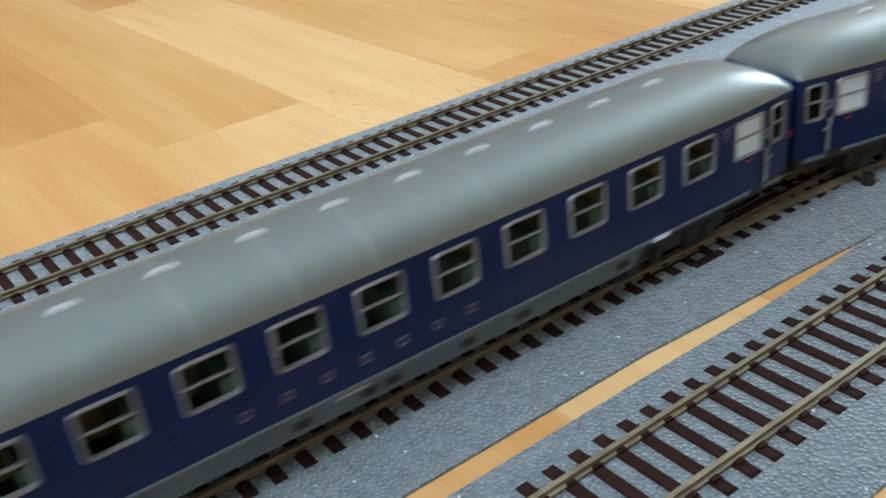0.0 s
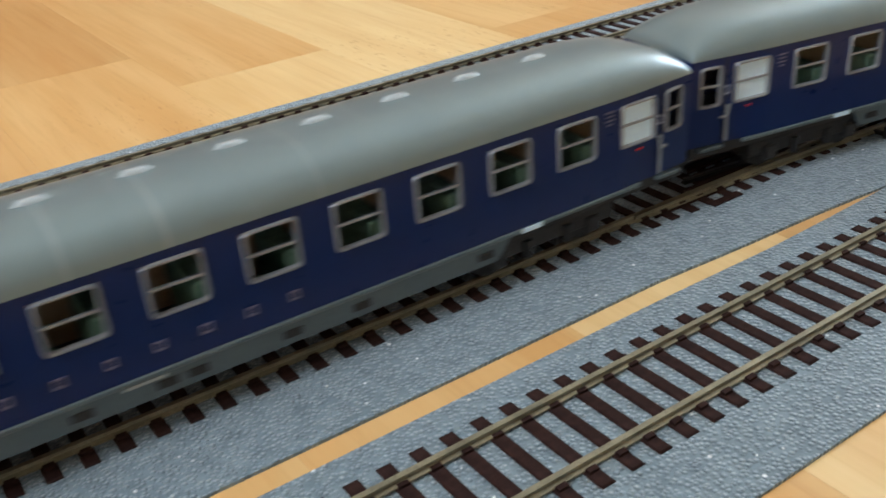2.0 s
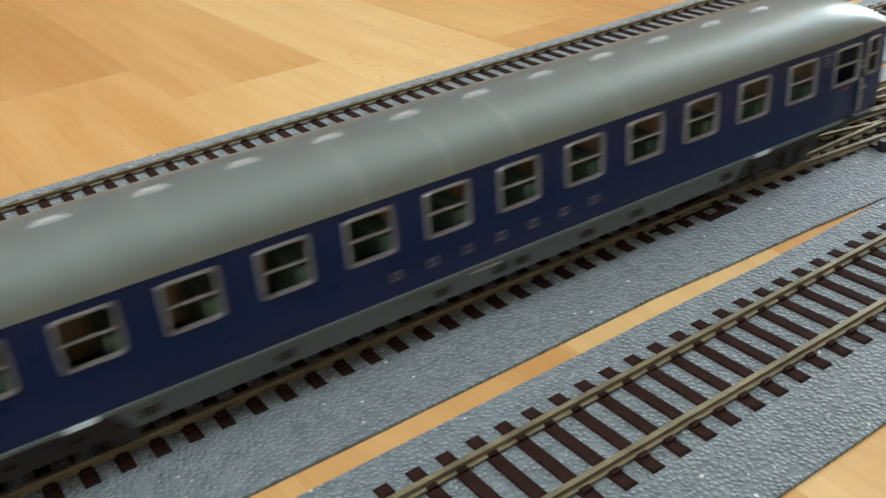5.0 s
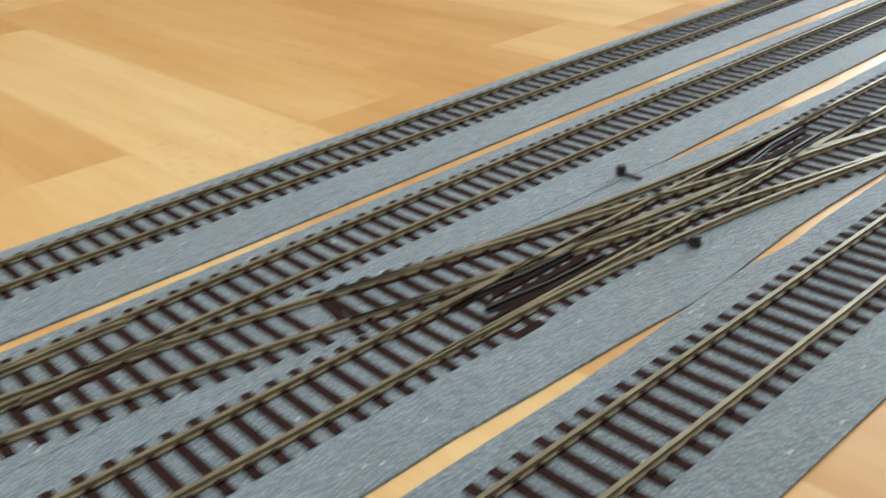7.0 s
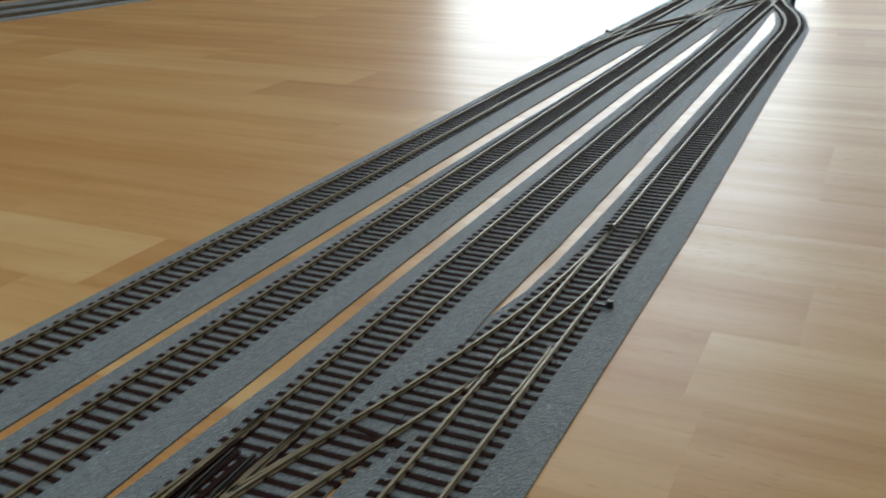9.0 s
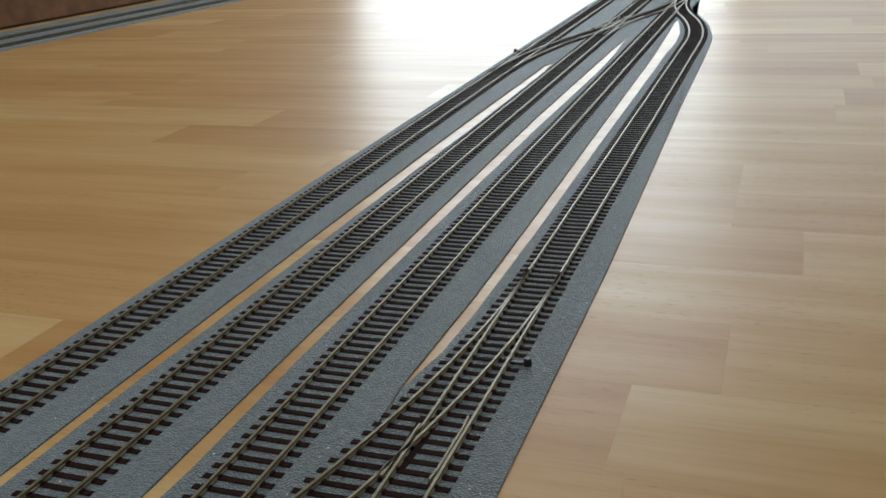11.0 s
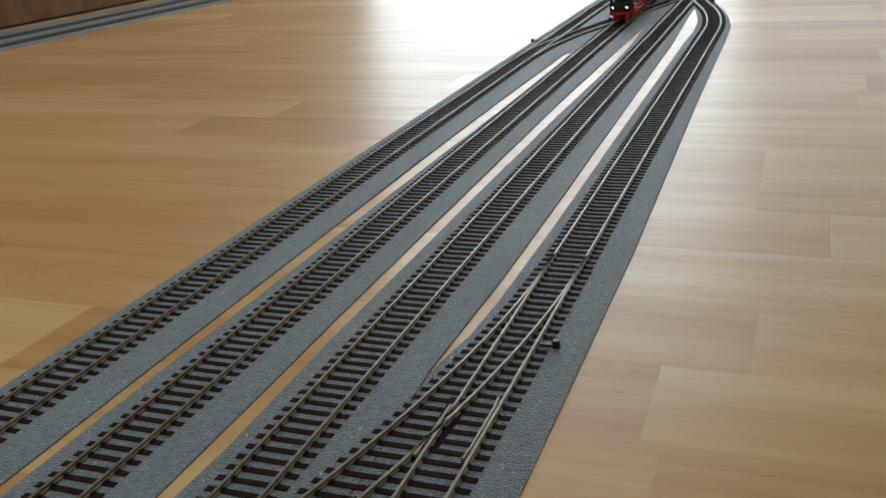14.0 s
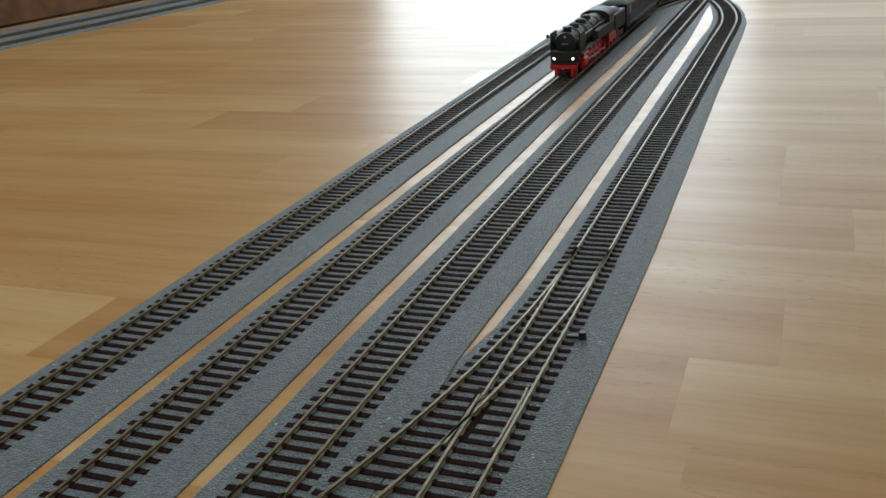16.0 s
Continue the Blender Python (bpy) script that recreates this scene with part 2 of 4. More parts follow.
def y4(x):
    span = R * math.sin(radians(15))
    if x <= T4_MID:
        return Y4 + arc_drop(x - (T4_MID - span)) * (abs(Y4) / (2 * arc_drop(span)))
    return Y3 - arc_drop(T4_TOE - x) * (abs(Y4) / (2 * arc_drop(span)))


def y3(x):
    """The third track bears away slightly before the double slip."""
    return Y3 + 0.016 * max(0.0, -0.06 - x)


def route(fn, x0, x1, step=0.02):
    n = max(1, round((x1 - x0) / step))
    return [(x0 + (x1 - x0) * i / n, fn(x0 + (x1 - x0) * i / n)) for i in range(n + 1)]


def offset(line, s):
    out = []
    for i, (x, y) in enumerate(line):
        a, b = line[max(i - 1, 0)], line[min(i + 1, len(line) - 1)]
        d = Vector((b[0] - a[0], b[1] - a[1])).normalized()
        out.append((x - d.y * s, y + d.x * s))
    return out


# ---- the room ----
ROOM = (-1.9, 3.95, -0.90, 1.75, 2.5)


def wall_with_hole(name, fixed, axis, a0, a1, hole, label):
    """A wall of 0.15 m with one window hole; axis 'x': it stands at x = fixed and runs along y."""
    bm = bmesh.new()
    h0, h1, z0, z1 = hole
    s = 0.15 if fixed > 0 else -0.15
    lo, hi = min(fixed, fixed + s), max(fixed, fixed + s)
    for b0, b1, c0, c1 in ((a0, h0, 0, ROOM[4]), (h1, a1, 0, ROOM[4]), (h0, h1, 0, z0), (h0, h1, z1, ROOM[4])):
        if axis == "x":
            box(bm, lo, hi, b0, b1, c0, c1)
        else:
            box(bm, b0, b1, lo, hi, c0, c1)
    return thing(name, bm, M_WALL, label, "wall", kind="structure")


def room():
    x0, x1, y0, y1, h = ROOM
    wall_with_hole("wall_east", x1, "x", y0, y1, (WIN_S, min(WIN_Y1, y1 - 0.05), WIN_Z0, WIN_Z1), "pale plastered wall round a tall garden window")
    wall_with_hole("wall_west", x0, "x", y0, y1, (SIDE[1] - 0.35, SIDE[1] + 0.35, SIDE[2] - 0.55, SIDE[2] + 0.55), "pale plastered wall with a second window")
    thing("wall_south", box(bmesh.new(), x0, x1, y0 - 0.15, y0, 0, h), M_WALL, "plain pale plastered wall", "wall", kind="structure")
    thing("wall_north", box(bmesh.new(), x0, x1, y1, y1 + 0.15, 0, h), M_WALL, "plain pale plastered wall behind the wooden cabinet", "wall", kind="structure")
    thing("ceiling", box(bmesh.new(), x0 - 0.15, x1 + 0.15, y0 - 0.15, y1 + 0.15, h, h + 0.1), M_CEIL, "white painted ceiling", "ceiling", kind="structure")
    # added wall end, never in view, keeps side-window light off the near floor
    thing("wall_return", box(bmesh.new(), -0.52, -0.40, y0, -0.13, Z_FLOOR, h), M_WALL, "unseen plain wall end added to shade the near floor", "wall", kind="structure")
    # frame of the garden window
    win = thing("window_1", None, None, "tall white-framed garden window letting in daylight", "window", kind="structure", m=pose(x1 + 0.05, 0, 0))
    y1w = min(WIN_Y1, y1 - 0.05)
    part("window_sill", box(bmesh.new(), -0.06, 0.08, WIN_S, y1w, WIN_Z0 - 0.035, WIN_Z0), M_FRAMEWHITE, win)
    for a, b, c, d in ((WIN_S, WIN_S + 0.06, WIN_Z0, WIN_Z1), (WIN_Y0 - 0.1, WIN_Y0, WIN_Z0, WIN_Z1 - 0.06), (y1w - 0.06, y1w, WIN_Z0, WIN_Z1), (WIN_S + 0.06, y1w - 0.06, WIN_Z1 - 0.06, WIN_Z1)):
        part("window_frame", box(bmesh.new(), 0, 0.05, a, b, c, d), M_FRAMEWHITE, win)
    win = thing("window_2", None, None, "white-framed side window letting in daylight", "window", kind="structure", m=pose(x0 - 0.1, SIDE[1], SIDE[2]))
    for a, b, c, d in ((-0.35, -0.30, -0.55, 0.55), (0.30, 0.35, -0.55, 0.55), (-0.30, 0.30, 0.49, 0.55), (-0.30, 0.30, -0.55, -0.49)):
        part("window_frame", box(bmesh.new(), 0, 0.05, a, b, c, d), M_FRAMEWHITE, win)


FLOOR_PITCH, FLOOR_X = 0.0667, 0.262


def floor():
    x0, x1, y0, y1, h = ROOM
    slab = thing("floor", box(bmesh.new(), x0 - 0.15, x1 + 0.15, y0 - 0.15, y1 + 0.15, -0.1, Z_FLOOR - 0.0015), M_FLOOR,
                 "warm beech laminate floor of staggered staves", "floor", kind="structure")
    rng = random.Random(5)
    # joints and tones of single staves: strip, from, to, tone from dark to pale
    fixed = {-5: [(0.13, 0.48, 0.97)], 5: [(-0.02, 0.351, 0.02)], 3: [(-0.15, 0.21, 0.45)], 4: [(-0.15, 0.16, 0.6)], 2: [(-0.19, 0.10, 0.35)],
             -1: [(0.165, 0.50, 0.98)], 8: [(0.50, 0.86, 0.1)], -4: [(0.17, 0.55, 0.5)], -6: [(0.20, 0.60, 0.3)]}
    near, rest = [], []
    k0, k1 = math.floor((x0 - FLOOR_X) / FLOOR_PITCH), math.ceil((x1 - FLOOR_X) / FLOOR_PITCH)
    for k in range(k0, k1):
        xa = FLOOR_X + k * FLOOR_PITCH
        cuts = [(a, b, t) for a, b, t in fixed.get(k, [])]
        lo, hi = (cuts[0][0], cuts[-1][1]) if cuts else (0.0, 0.0)
        y = lo - rng.uniform(0, 0.3) * (not cuts)
        while y > y0:
            length = rng.uniform(0.28, 0.46)
            cuts.append((y - length, y, rng.random()))
            y -= length
        y = hi - rng.uniform(0, 0.0)
        if not fixed.get(k):
            y = max(c[1] for c in cuts)
        while y < y1:
            length = rng.uniform(0.28, 0.46)
            cuts.append((y, y + length, rng.random()))
            y += length
        for a, b, tone in cuts:
            a, b = max(a, y0), min(b, y1)
            if b - a > 0.02:
                cx, cy = xa + FLOOR_PITCH / 2, (a + b) / 2
                (near if -0.6 < cx < 1.95 and -0.5 < cy < 1.15 else rest).append((xa, a, b, tone))
    near.sort(key=lambda s: abs(s[0] - 0.5) + abs((s[1] + s[2]) / 2 - 0.2))
    rest += near[300:]
    for xa, a, b, tone in near[:300]:
        bm = bmesh.new()
        g = 0.00003
        prism(bm, [(g, 0.0), (FLOOR_PITCH - g, 0.0), (FLOOR_PITCH - g, b - a - g * 2), (g, b - a - g * 2)], -0.0014, 0.0)
        ob = part("stave", bm, M_FLOOR, slab)
        ob.location, ob.color = (xa, a, Z_FLOOR), (tone, tone, tone, 1)
    for i in range(8):
        bm = bmesh.new()
        for xa, a, b, tone in rest[i::8]:
            prism(bm, [(xa + 1e-4, a), (xa + FLOOR_PITCH - 1e-4, a), (xa + FLOOR_PITCH - 1e-4, b - 2e-4), (xa + 1e-4, b - 2e-4)], Z_FLOOR - 0.0014, Z_FLOOR)
        ob = tagged(part("stave", bm, M_FLOOR, slab), kind="stuff")
        ob.color = (i / 7, i / 7, i / 7, 1)
    return slab


# ---- bedding ----
def beds():
    label = "strip of speckled grey foam bedding under the rails"

    def bed(far, near, lbl=label):
        bm = bmesh.new()
        prism(bm, near + far[::-1], Z_FLOOR - 0.0006, Z_BED, 0.0004)
        return thing("track_bed", bm, M_BED, lbl, "track bed", "foam beds under the tracks")

    # the strips were cut by hand, so their edges wander by some millimetres
    bed([(X_NEAR, 0.1463), (X_FAR, 0.1463)],
        [(X_NEAR, 0.0866), (-0.10, 0.0868), (0.04, 0.0892), (0.20, 0.0908), (0.60, 0.0912), (0.75, 0.0895), (0.92, 0.0862), (X_FAR, 0.0862)])
    bed([(X_NEAR, 0.0815), (-0.12, 0.0817), (0.03, 0.0835), (0.15, 0.0844), (0.22, 0.0842), (0.27, 0.0832), (0.56, 0.0803), (0.70, 0.0778), (0.92, 0.0776), (0.97, 0.0790), (X_FAR, 0.0790)],
        [(X_NEAR, 0.0300), (0.0, 0.0290), (0.05, 0.0274), (0.10, 0.0288), (0.19, 0.0296), (0.27, 0.0308), (0.43, 0.0318), (0.73, 0.0328), (0.99, 0.0295), (1.16, 0.0265), (X_FAR, 0.0265)])
    near3 = [(X_NEAR, -0.0320), (-0.11, -0.0331), (-0.085, -0.0346), (-0.055, -0.0359), (-0.027, -0.0380), (-0.01, -0.0375), (0.0, -0.0366), (0.027, -0.0349), (0.05, -0.0346), (0.10, -0.0355), (0.16, -0.0364)]
    near3 += [(0.20, -0.0340), (0.237, -0.0318), (0.29, -0.0325), (0.33, -0.0334), (0.46, -0.0325), (0.66, -0.0303), (1.04, -0.0266), (1.294, -0.0190), (1.40, -0.0200), (1.50, -0.0291), (X_FAR, -0.0291)]
    bed([(X_NEAR, 0.0206), (0.0, 0.0206), (0.05, 0.0256), (0.09, 0.0237), (0.16, 0.0213), (0.25, 0.0232), (0.50, 0.0232), (0.69, 0.0222), (0.93, 0.0185), (1.05, 0.0200), (1.16, 0.0255), (1.20, 0.0210), (X_FAR, 0.0206)],
        near3)
    far4 = [(X_NEAR, -0.0388), (-0.116, -0.0393), (-0.08, -0.0399), (-0.06, -0.0395), (-0.029, -0.0384), (-0.02, -0.0380), (-0.005, -0.0375), (0.0, -0.0371), (0.008, -0.0385), (0.019, -0.0396), (0.04, -0.0383), (0.10, -0.0372), (0.16, -0.0367)]
    far4 += [(0.20, -0.0345), (0.237, -0.0323), (0.27, -0.0380), (0.31, -0.0397), (0.425, -0.0406), (0.61, -0.0397), (0.94, -0.0394), (1.04, -0.0390)]
    far4 += [(x, min(y4(x) + 0.0205, -0.0197)) for x in (1.12, 1.20, 1.27, 1.33)] + [(1.42, -0.0230), (1.50, -0.0297)]
    near4 = [(X_NEAR, -0.0935), (-0.08, -0.0930), (0.20, -0.0921), (0.38, -0.0921), (0.52, -0.0900), (0.755, -0.0862), (1.036, -0.0842), (1.16, -0.0820)]
    near4 += [(x, y4(x) - 0.0190) for x in (1.24, 1.30, 1.36, 1.42, 1.48)] + [(1.56, -0.0305)]
    bed(far4, near4, "wide grey foam bedding strip at the layout's edge")
    # pieces that fill the space between the strips at the crossings
    fills = [
        [(-0.42, 0.036), (0.045, 0.036), (0.052, 0.0262), (0.045, 0.016), (-0.36, 0.016)],
        [(0.945, 0.092), (X_FAR, 0.092), (X_FAR, 0.072), (0.945, 0.072), (0.985, 0.0818)],
        [(1.145, 0.034), (X_FAR, 0.034), (X_FAR, 0.014), (1.15, 0.014), (1.170, 0.0262)],
    ]
    for pts in fills:
        bm = bmesh.new()
        prism(bm, pts, Z_FLOOR - 0.0006, Z_BED - 0.0002, 0.0002)
        bmesh.ops.recalc_face_normals(bm, faces=bm.faces)
        thing("bed_wedge", bm, M_BED, "tapering grey foam piece filling the space between beds", "track bed", "foam wedges at the crossings")


# ---- rails and sleepers ----
RAIL = [(-0.0011, Z_SLEEPER), (0.0011, Z_SLEEPER), (0.0011, Z_SLEEPER + 0.0003), (0.0003, Z_SLEEPER + 0.0007), (0.0003, Z_RAIL - 0.0009),
        (0.0006, Z_RAIL - 0.0006), (0.0006, Z_RAIL), (-0.0006, Z_RAIL), (-0.0006, Z_RAIL - 0.0006), (-0.0003, Z_RAIL - 0.0009),
        (-0.0003, Z_SLEEPER + 0.0007), (-0.0011, Z_SLEEPER + 0.0003)]
PITCH, TIE_W, TIE_L = 0.0069, 0.0031, 0.0294
tie_meshes = {}


def tie_mesh(length, chairs):
    """A sleeper with rail chairs at the given sides."""
    key = (round(length, 3), tuple(round(c, 3) for c in chairs))
    if key not in tie_meshes:
        bm = bmesh.new()
        n = key[0] / 2
        prism(bm, [(-TIE_W / 2, -n), (TIE_W / 2, -n), (TIE_W / 2, n), (-TIE_W / 2, n)], Z_BED - 0.0006, Z_SLEEPER, 0.0003)
        for c in key[1]:
            for s in (-1, 1):
                box(bm, -0.0011, 0.0011, c + s * 0.0013 - 0.0006, c + s * 0.0013 + 0.0006, Z_SLEEPER - 0.0002, Z_SLEEPER + 0.0006)
        tie_meshes[key] = mesh_of("sleeper", bm, M_SLEEPER)
    return tie_meshes[key]


def lay_ties(parent, spots, limit=1.05):
    """spots: (x, y, yaw, length, chairs). Those beyond the limit are joined."""
    far = bmesh.new()
    for x, y, yaw, length, chairs in spots:
        jog = random.uniform(-0.5, 0.5)
        if x < limit:
            ob = part("sleeper", tie_mesh(length, chairs), None, parent)
            ob.matrix_basis = pose(x, y, 0, 0, 0, yaw + jog)
        else:
            m = pose(x, y, 0, 0, 0, yaw)
            c = [m @ Vector(p) for p in ((-TIE_W / 2, -length / 2, 0), (TIE_W / 2, -length / 2, 0), (TIE_W / 2, length / 2, 0), (-TIE_W / 2, length / 2, 0))]
            prism(far, [(p.x, p.y) for p in c], Z_BED - 0.0006, Z_SLEEPER)
    if far.verts:
        tagged(part("sleeper", far, M_SLEEPER, parent), kind="stuff")
    else:
        far.free()


def lay_rails(parent, line, sides=(1, -1)):
    for s in sides:
        bm = bmesh.new()
        sweep(bm, offset(line, s * GAUGE / 2), RAIL)
        bmesh.ops.recalc_face_normals(bm, faces=bm.faces)
        part("rail", bm, M_RAIL, parent)


def check_rail(parent, pts, mat=None):
    bm = bmesh.new()
    sweep(bm, pts, [(s * 0.8, z) for s, z in RAIL])
    bmesh.ops.recalc_face_normals(bm, faces=bm.faces)
    part("check_rail", bm, mat or M_RAIL, parent)


ZONE_A = (SLIP_A - STEP - HALF, SLIP_A + STEP + HALF)
ZONE_B = (SLIP_B - STEP - HALF, SLIP_B + STEP + HALF)


def branch_at(k, x):
    """The centre line of the slanting route near track k at x, or None."""
    for (za, zb), xc, tracks in ((ZONE_A, SLIP_A, (2, 3, 4)), (ZONE_B, SLIP_B, (1, 2, 3))):
        if za < x < zb and k in tracks:
            ys = {1: Y1, 2: Y2, 3: Y3, 4: Y4}
            return cross_y(x, xc, ys[tracks[0]], ys[tracks[2]])
    return None


def straight_track(k, y, fn=None, x_end=X_FAR, label=""):
    tr = thing("track", None, None, label, "railway track", "parallel model railway tracks")
    fn = fn or (lambda x: y)
    lay_rails(tr, route(fn, X_NEAR, x_end, 0.05 if k < 3 else 0.02))
    spots = []
    n = int((x_end - X_NEAR) / PITCH)
    for i in range(n):
        x = X_NEAR + (i + 0.5) * PITCH
        yy = fn(x)
        b = branch_at(k, x)
        yaw = math.degrees(math.atan2(fn(x + 0.01) - fn(x - 0.01), 0.02))
        if b is not None and abs(b - yy) < 0.0300:
            mid = (b + yy) / 2
            c = [yy - mid - GAUGE / 2, yy - mid + GAUGE / 2, b - mid - GAUGE / 2, b - mid + GAUGE / 2]
            spots.append((x, mid, yaw, TIE_L + abs(b - yy), c))
        else:
            spots.append((x, yy, yaw, TIE_L, (-GAUGE / 2, GAUGE / 2)))
    lay_ties(tr, spots)
    return tr


def crossing_route(xc, y_top, y_mid, y_bot, label):
    """The slanting rails through a double slip with turnouts at both ends, its own sleepers, check rails and plates."""
    tr = thing("crossover", None, None, label, "railway points", "slanting crossovers")
    fn = lambda x: cross_y(x, xc, y_top, y_bot)
    za, zb = xc - STEP - HALF, xc + STEP + HALF
    lay_rails(tr, route(fn, za, zb, 0.012))
    spots = []
    n = int((zb - za) / PITCH)
    for i in range(n):
        x = za + (i + 0.5) * PITCH
        yy = fn(x)
        if min(abs(yy - y) for y in (y_top, y_mid, y_bot)) >= 0.0300:
            spots.append((x, yy, math.degrees(math.atan2(fn(x + 0.01) - fn(x - 0.01), 0.02)) * 0.6, TIE_L, (-GAUGE / 2, GAUGE / 2)))
    lay_ties(tr, spots)
    # slip curves of the double slip
    for side in (1, -1):
        ln = [(x, y_mid + (slip_y(x, xc, 1) if side == 1 else slip_y(x, xc, -1))) for x in [xc - 0.112 + 0.224 * i / 18 for i in range(19)]]
        lay_rails(tr, ln)
    h = GAUGE / 2
    # noses and wing rails of the crossings: position along x, side, direction of the toe
    for nx, ny, d in ((xc - STEP + 0.0536, y_top - h, 1), (xc + STEP - 0.0536, y_bot + h, -1)):
        check_rail(tr, [(nx - d * 0.012, ny - d * 0.0014), (nx + d * 0.010, ny - d * 0.0016), (nx + d * 0.024, ny - d * 0.0024)])
        check_rail(tr, [(nx - d * 0.012, ny + d * 0.0006), (nx + d * 0.010, ny + d * (0.0016 - 0.0030)), (nx + d * 0.024, ny - d * 0.0038)])
        check_rail(tr, [(nx - 0.022, ny + d * (GAUGE - 0.0022)), (nx - 0.015, ny + d * (GAUGE - 0.0016)), (nx + 0.015, ny + d * (GAUGE - 0.0016)), (nx + 0.022, ny + d * (GAUGE - 0.0022))])
        part("crossing_plate", prism(bmesh.new(), [(nx - 0.016, ny - 0.0032), (nx + 0.020, ny - 0.0048), (nx + 0.020, ny + 0.0042), (nx - 0.016, ny + 0.0030)],
                                     Z_SLEEPER - 0.0004, Z_SLEEPER + 0.0001), M_SLEEPER, tr)
    # dark webs that carry the rails through the slip, leaving holes between the sleepers
    web = [(-0.0019, Z_SLEEPER - 0.0009), (0.0019, Z_SLEEPER - 0.0009), (0.0019, Z_SLEEPER - 0.0001), (-0.0019, Z_SLEEPER - 0.0001)]
    span = [xc - 0.106 + 0.0106 * i for i in range(21)]
    for line in ([(x, y_mid) for x in span], [(x, fn(x)) for x in span]):
        for s in (1, -1):
            wb = sweep(bmesh.new(), offset(line, s * h), web)
            bmesh.ops.recalc_face_normals(wb, faces=wb.faces)
            part("slip_web", wb, M_SLEEPER, tr)
    for sx in (-1, 1):
        nx = xc + sx * 0.064
        for k, o in ((-1, -0.0046), (0, -0.0004), (1, 0.0038)):
            part("crossing_plate", prism(bmesh.new(), [(nx - 0.019 + k * 0.003, y_mid + o - 0.0011), (nx + 0.019 + k * 0.003, y_mid + o - 0.0011), (nx + 0.021 + k * 0.003, y_mid + o + 0.0011), (nx - 0.017 + k * 0.003, y_mid + o + 0.0011)],
                                         Z_SLEEPER - 0.0004, Z_SLEEPER + 0.0004), M_SLEEPER, tr)
        for o in (-0.0042, 0.0042):
            check_rail(tr, [(nx - 0.022, y_mid + o - sx * 0.0030), (nx, y_mid + o), (nx + 0.022, y_mid + o + sx * 0.0008)], M_BLACK)
        for s in (1, -1):
            check_rail(tr, [(xc + sx * 0.028, y_mid + s * (h - 0.0017)), (xc + sx * 0.062, y_mid + s * (h - 0.0015)), (xc + sx * 0.092, y_mid + s * (h - 0.0022))], M_SLEEPER)
    return tr


def joiner(x, y):
    """A pair of long sleepers with bars between them, at the end of a track piece."""
    bm = bmesh.new()
    for s in (-1, 1):
        for e in (0.0095, 0.0150):
            box(bm, x - 0.0055, x + 0.0055, y + s * e - 0.0012, y + s * e + 0.0012, Z_BED - 0.0005, Z_SLEEPER - 0.0001)
    return thing("track_joiner", bm, M_SLEEPER, "dark brown clip joining two track pieces", "track clip", "clips between track pieces")


def switch_pin(x, y, turn=0):
    """The small black lever peg beside a set of points."""
    ob = thing("switch_lever", None, None, "small black point lever peg on the foam bed", "lever", "point levers", m=pose(x, y, Z_BED, 0, 0, turn))
    part("peg", rod(bmesh.new(), (0, 0, -0.0005), (0, 0, 0.0035), 0.0019, 0.0016, 10), M_BLACK, ob)
    part("arm", box(bmesh.new(), -0.0008, 0.0008, 0.0, 0.0085, 0.0002, 0.0013, 0.0002), M_BLACK, ob)


def layout():
    straight_track(1, Y1, label="brown-sleepered model track at the back of the layout")
    straight_track(2, Y2, label="brown-sleepered model track leading into a slanting crossover")
    straight_track(3, Y3, y3, label="brown-sleepered model track through the double slip")
    straight_track(4, Y4, y4, T4_TOE, "brown-sleepered model track at the layout's front edge, curving in")
    crossing_route(SLIP_A, Y2, Y3, Y4, "weathered crossover with double slip and tarnished rails")
    crossing_route(SLIP_B, Y1, Y2, Y3, "far crossover with double slip near the window")
    joiner(-0.0665, Y3)
    switch_pin(0.030, 0.0309, 180)
    switch_pin(0.000, -0.0195, 0)
    switch_pin(0.267, -0.0785, 0)
    switch_pin(1.06, 0.1455, 180)
    switch_pin(1.232, 0.083, 180)


def far_oval():
    """The tracks beyond the open floor, before the cabinet."""
    for k, (y, lbl) in enumerate(((1.005, "distant model track on grey bedding along the cabinet"), (1.085, "distant second model track beside the wooden cabinet"))):
        a = -5.5
        near, far = ((0.045, 0.042), (0.036, 0.072))[k]
        bm = bmesh.new()
        prism(bm, [(-1.2, -near), (1.4, -near), (1.4, far), (-1.2, far)], Z_FLOOR, Z_BED, 0.0006)
        m = pose(1.2, y - 0.02, 0, 0, 0, a)
        thing("track_bed", bm, M_BED, "distant grey foam bedding strip", "track bed", "foam beds under the tracks", m=m)
        tr = thing("track", None, None, lbl, "railway track", "parallel model railway tracks", m=m)
        lay_rails(tr, [(-1.2, 0), (0, 0), (1.4, 0)])
        spots = [(-1.19 + i * PITCH, 0, 0, TIE_L, (-GAUGE / 2, GAUGE / 2)) for i in range(375)]
        lay_ties(tr, spots, -9)


def cabinet():
    ob = thing("cabinet", None, None, "reddish-brown wooden cabinet standing on the floor", "cabinet", m=pose(1.0, 1.185, Z_FLOOR, 0, 0, -4.6))
    part("base", box(bmesh.new(), -1.6, 1.6, 0.004, 0.40, 0, 0.004, 0.0005), M_BLACK, ob, "dark recessed plinth")
    for i in range(4):
        part("door", box(bmesh.new(), -1.6 + 0.8 * i + 0.002, -0.8 + 0.8 * i - 0.002, 0.0, 0.02, 0.0045, 0.80, 0.001), M_CABINET, ob)
    part("body", box(bmesh.new(), -1.6, 1.6, 0.022, 0.40, 0.0045, 0.82, 0.003), M_CABINET, ob)


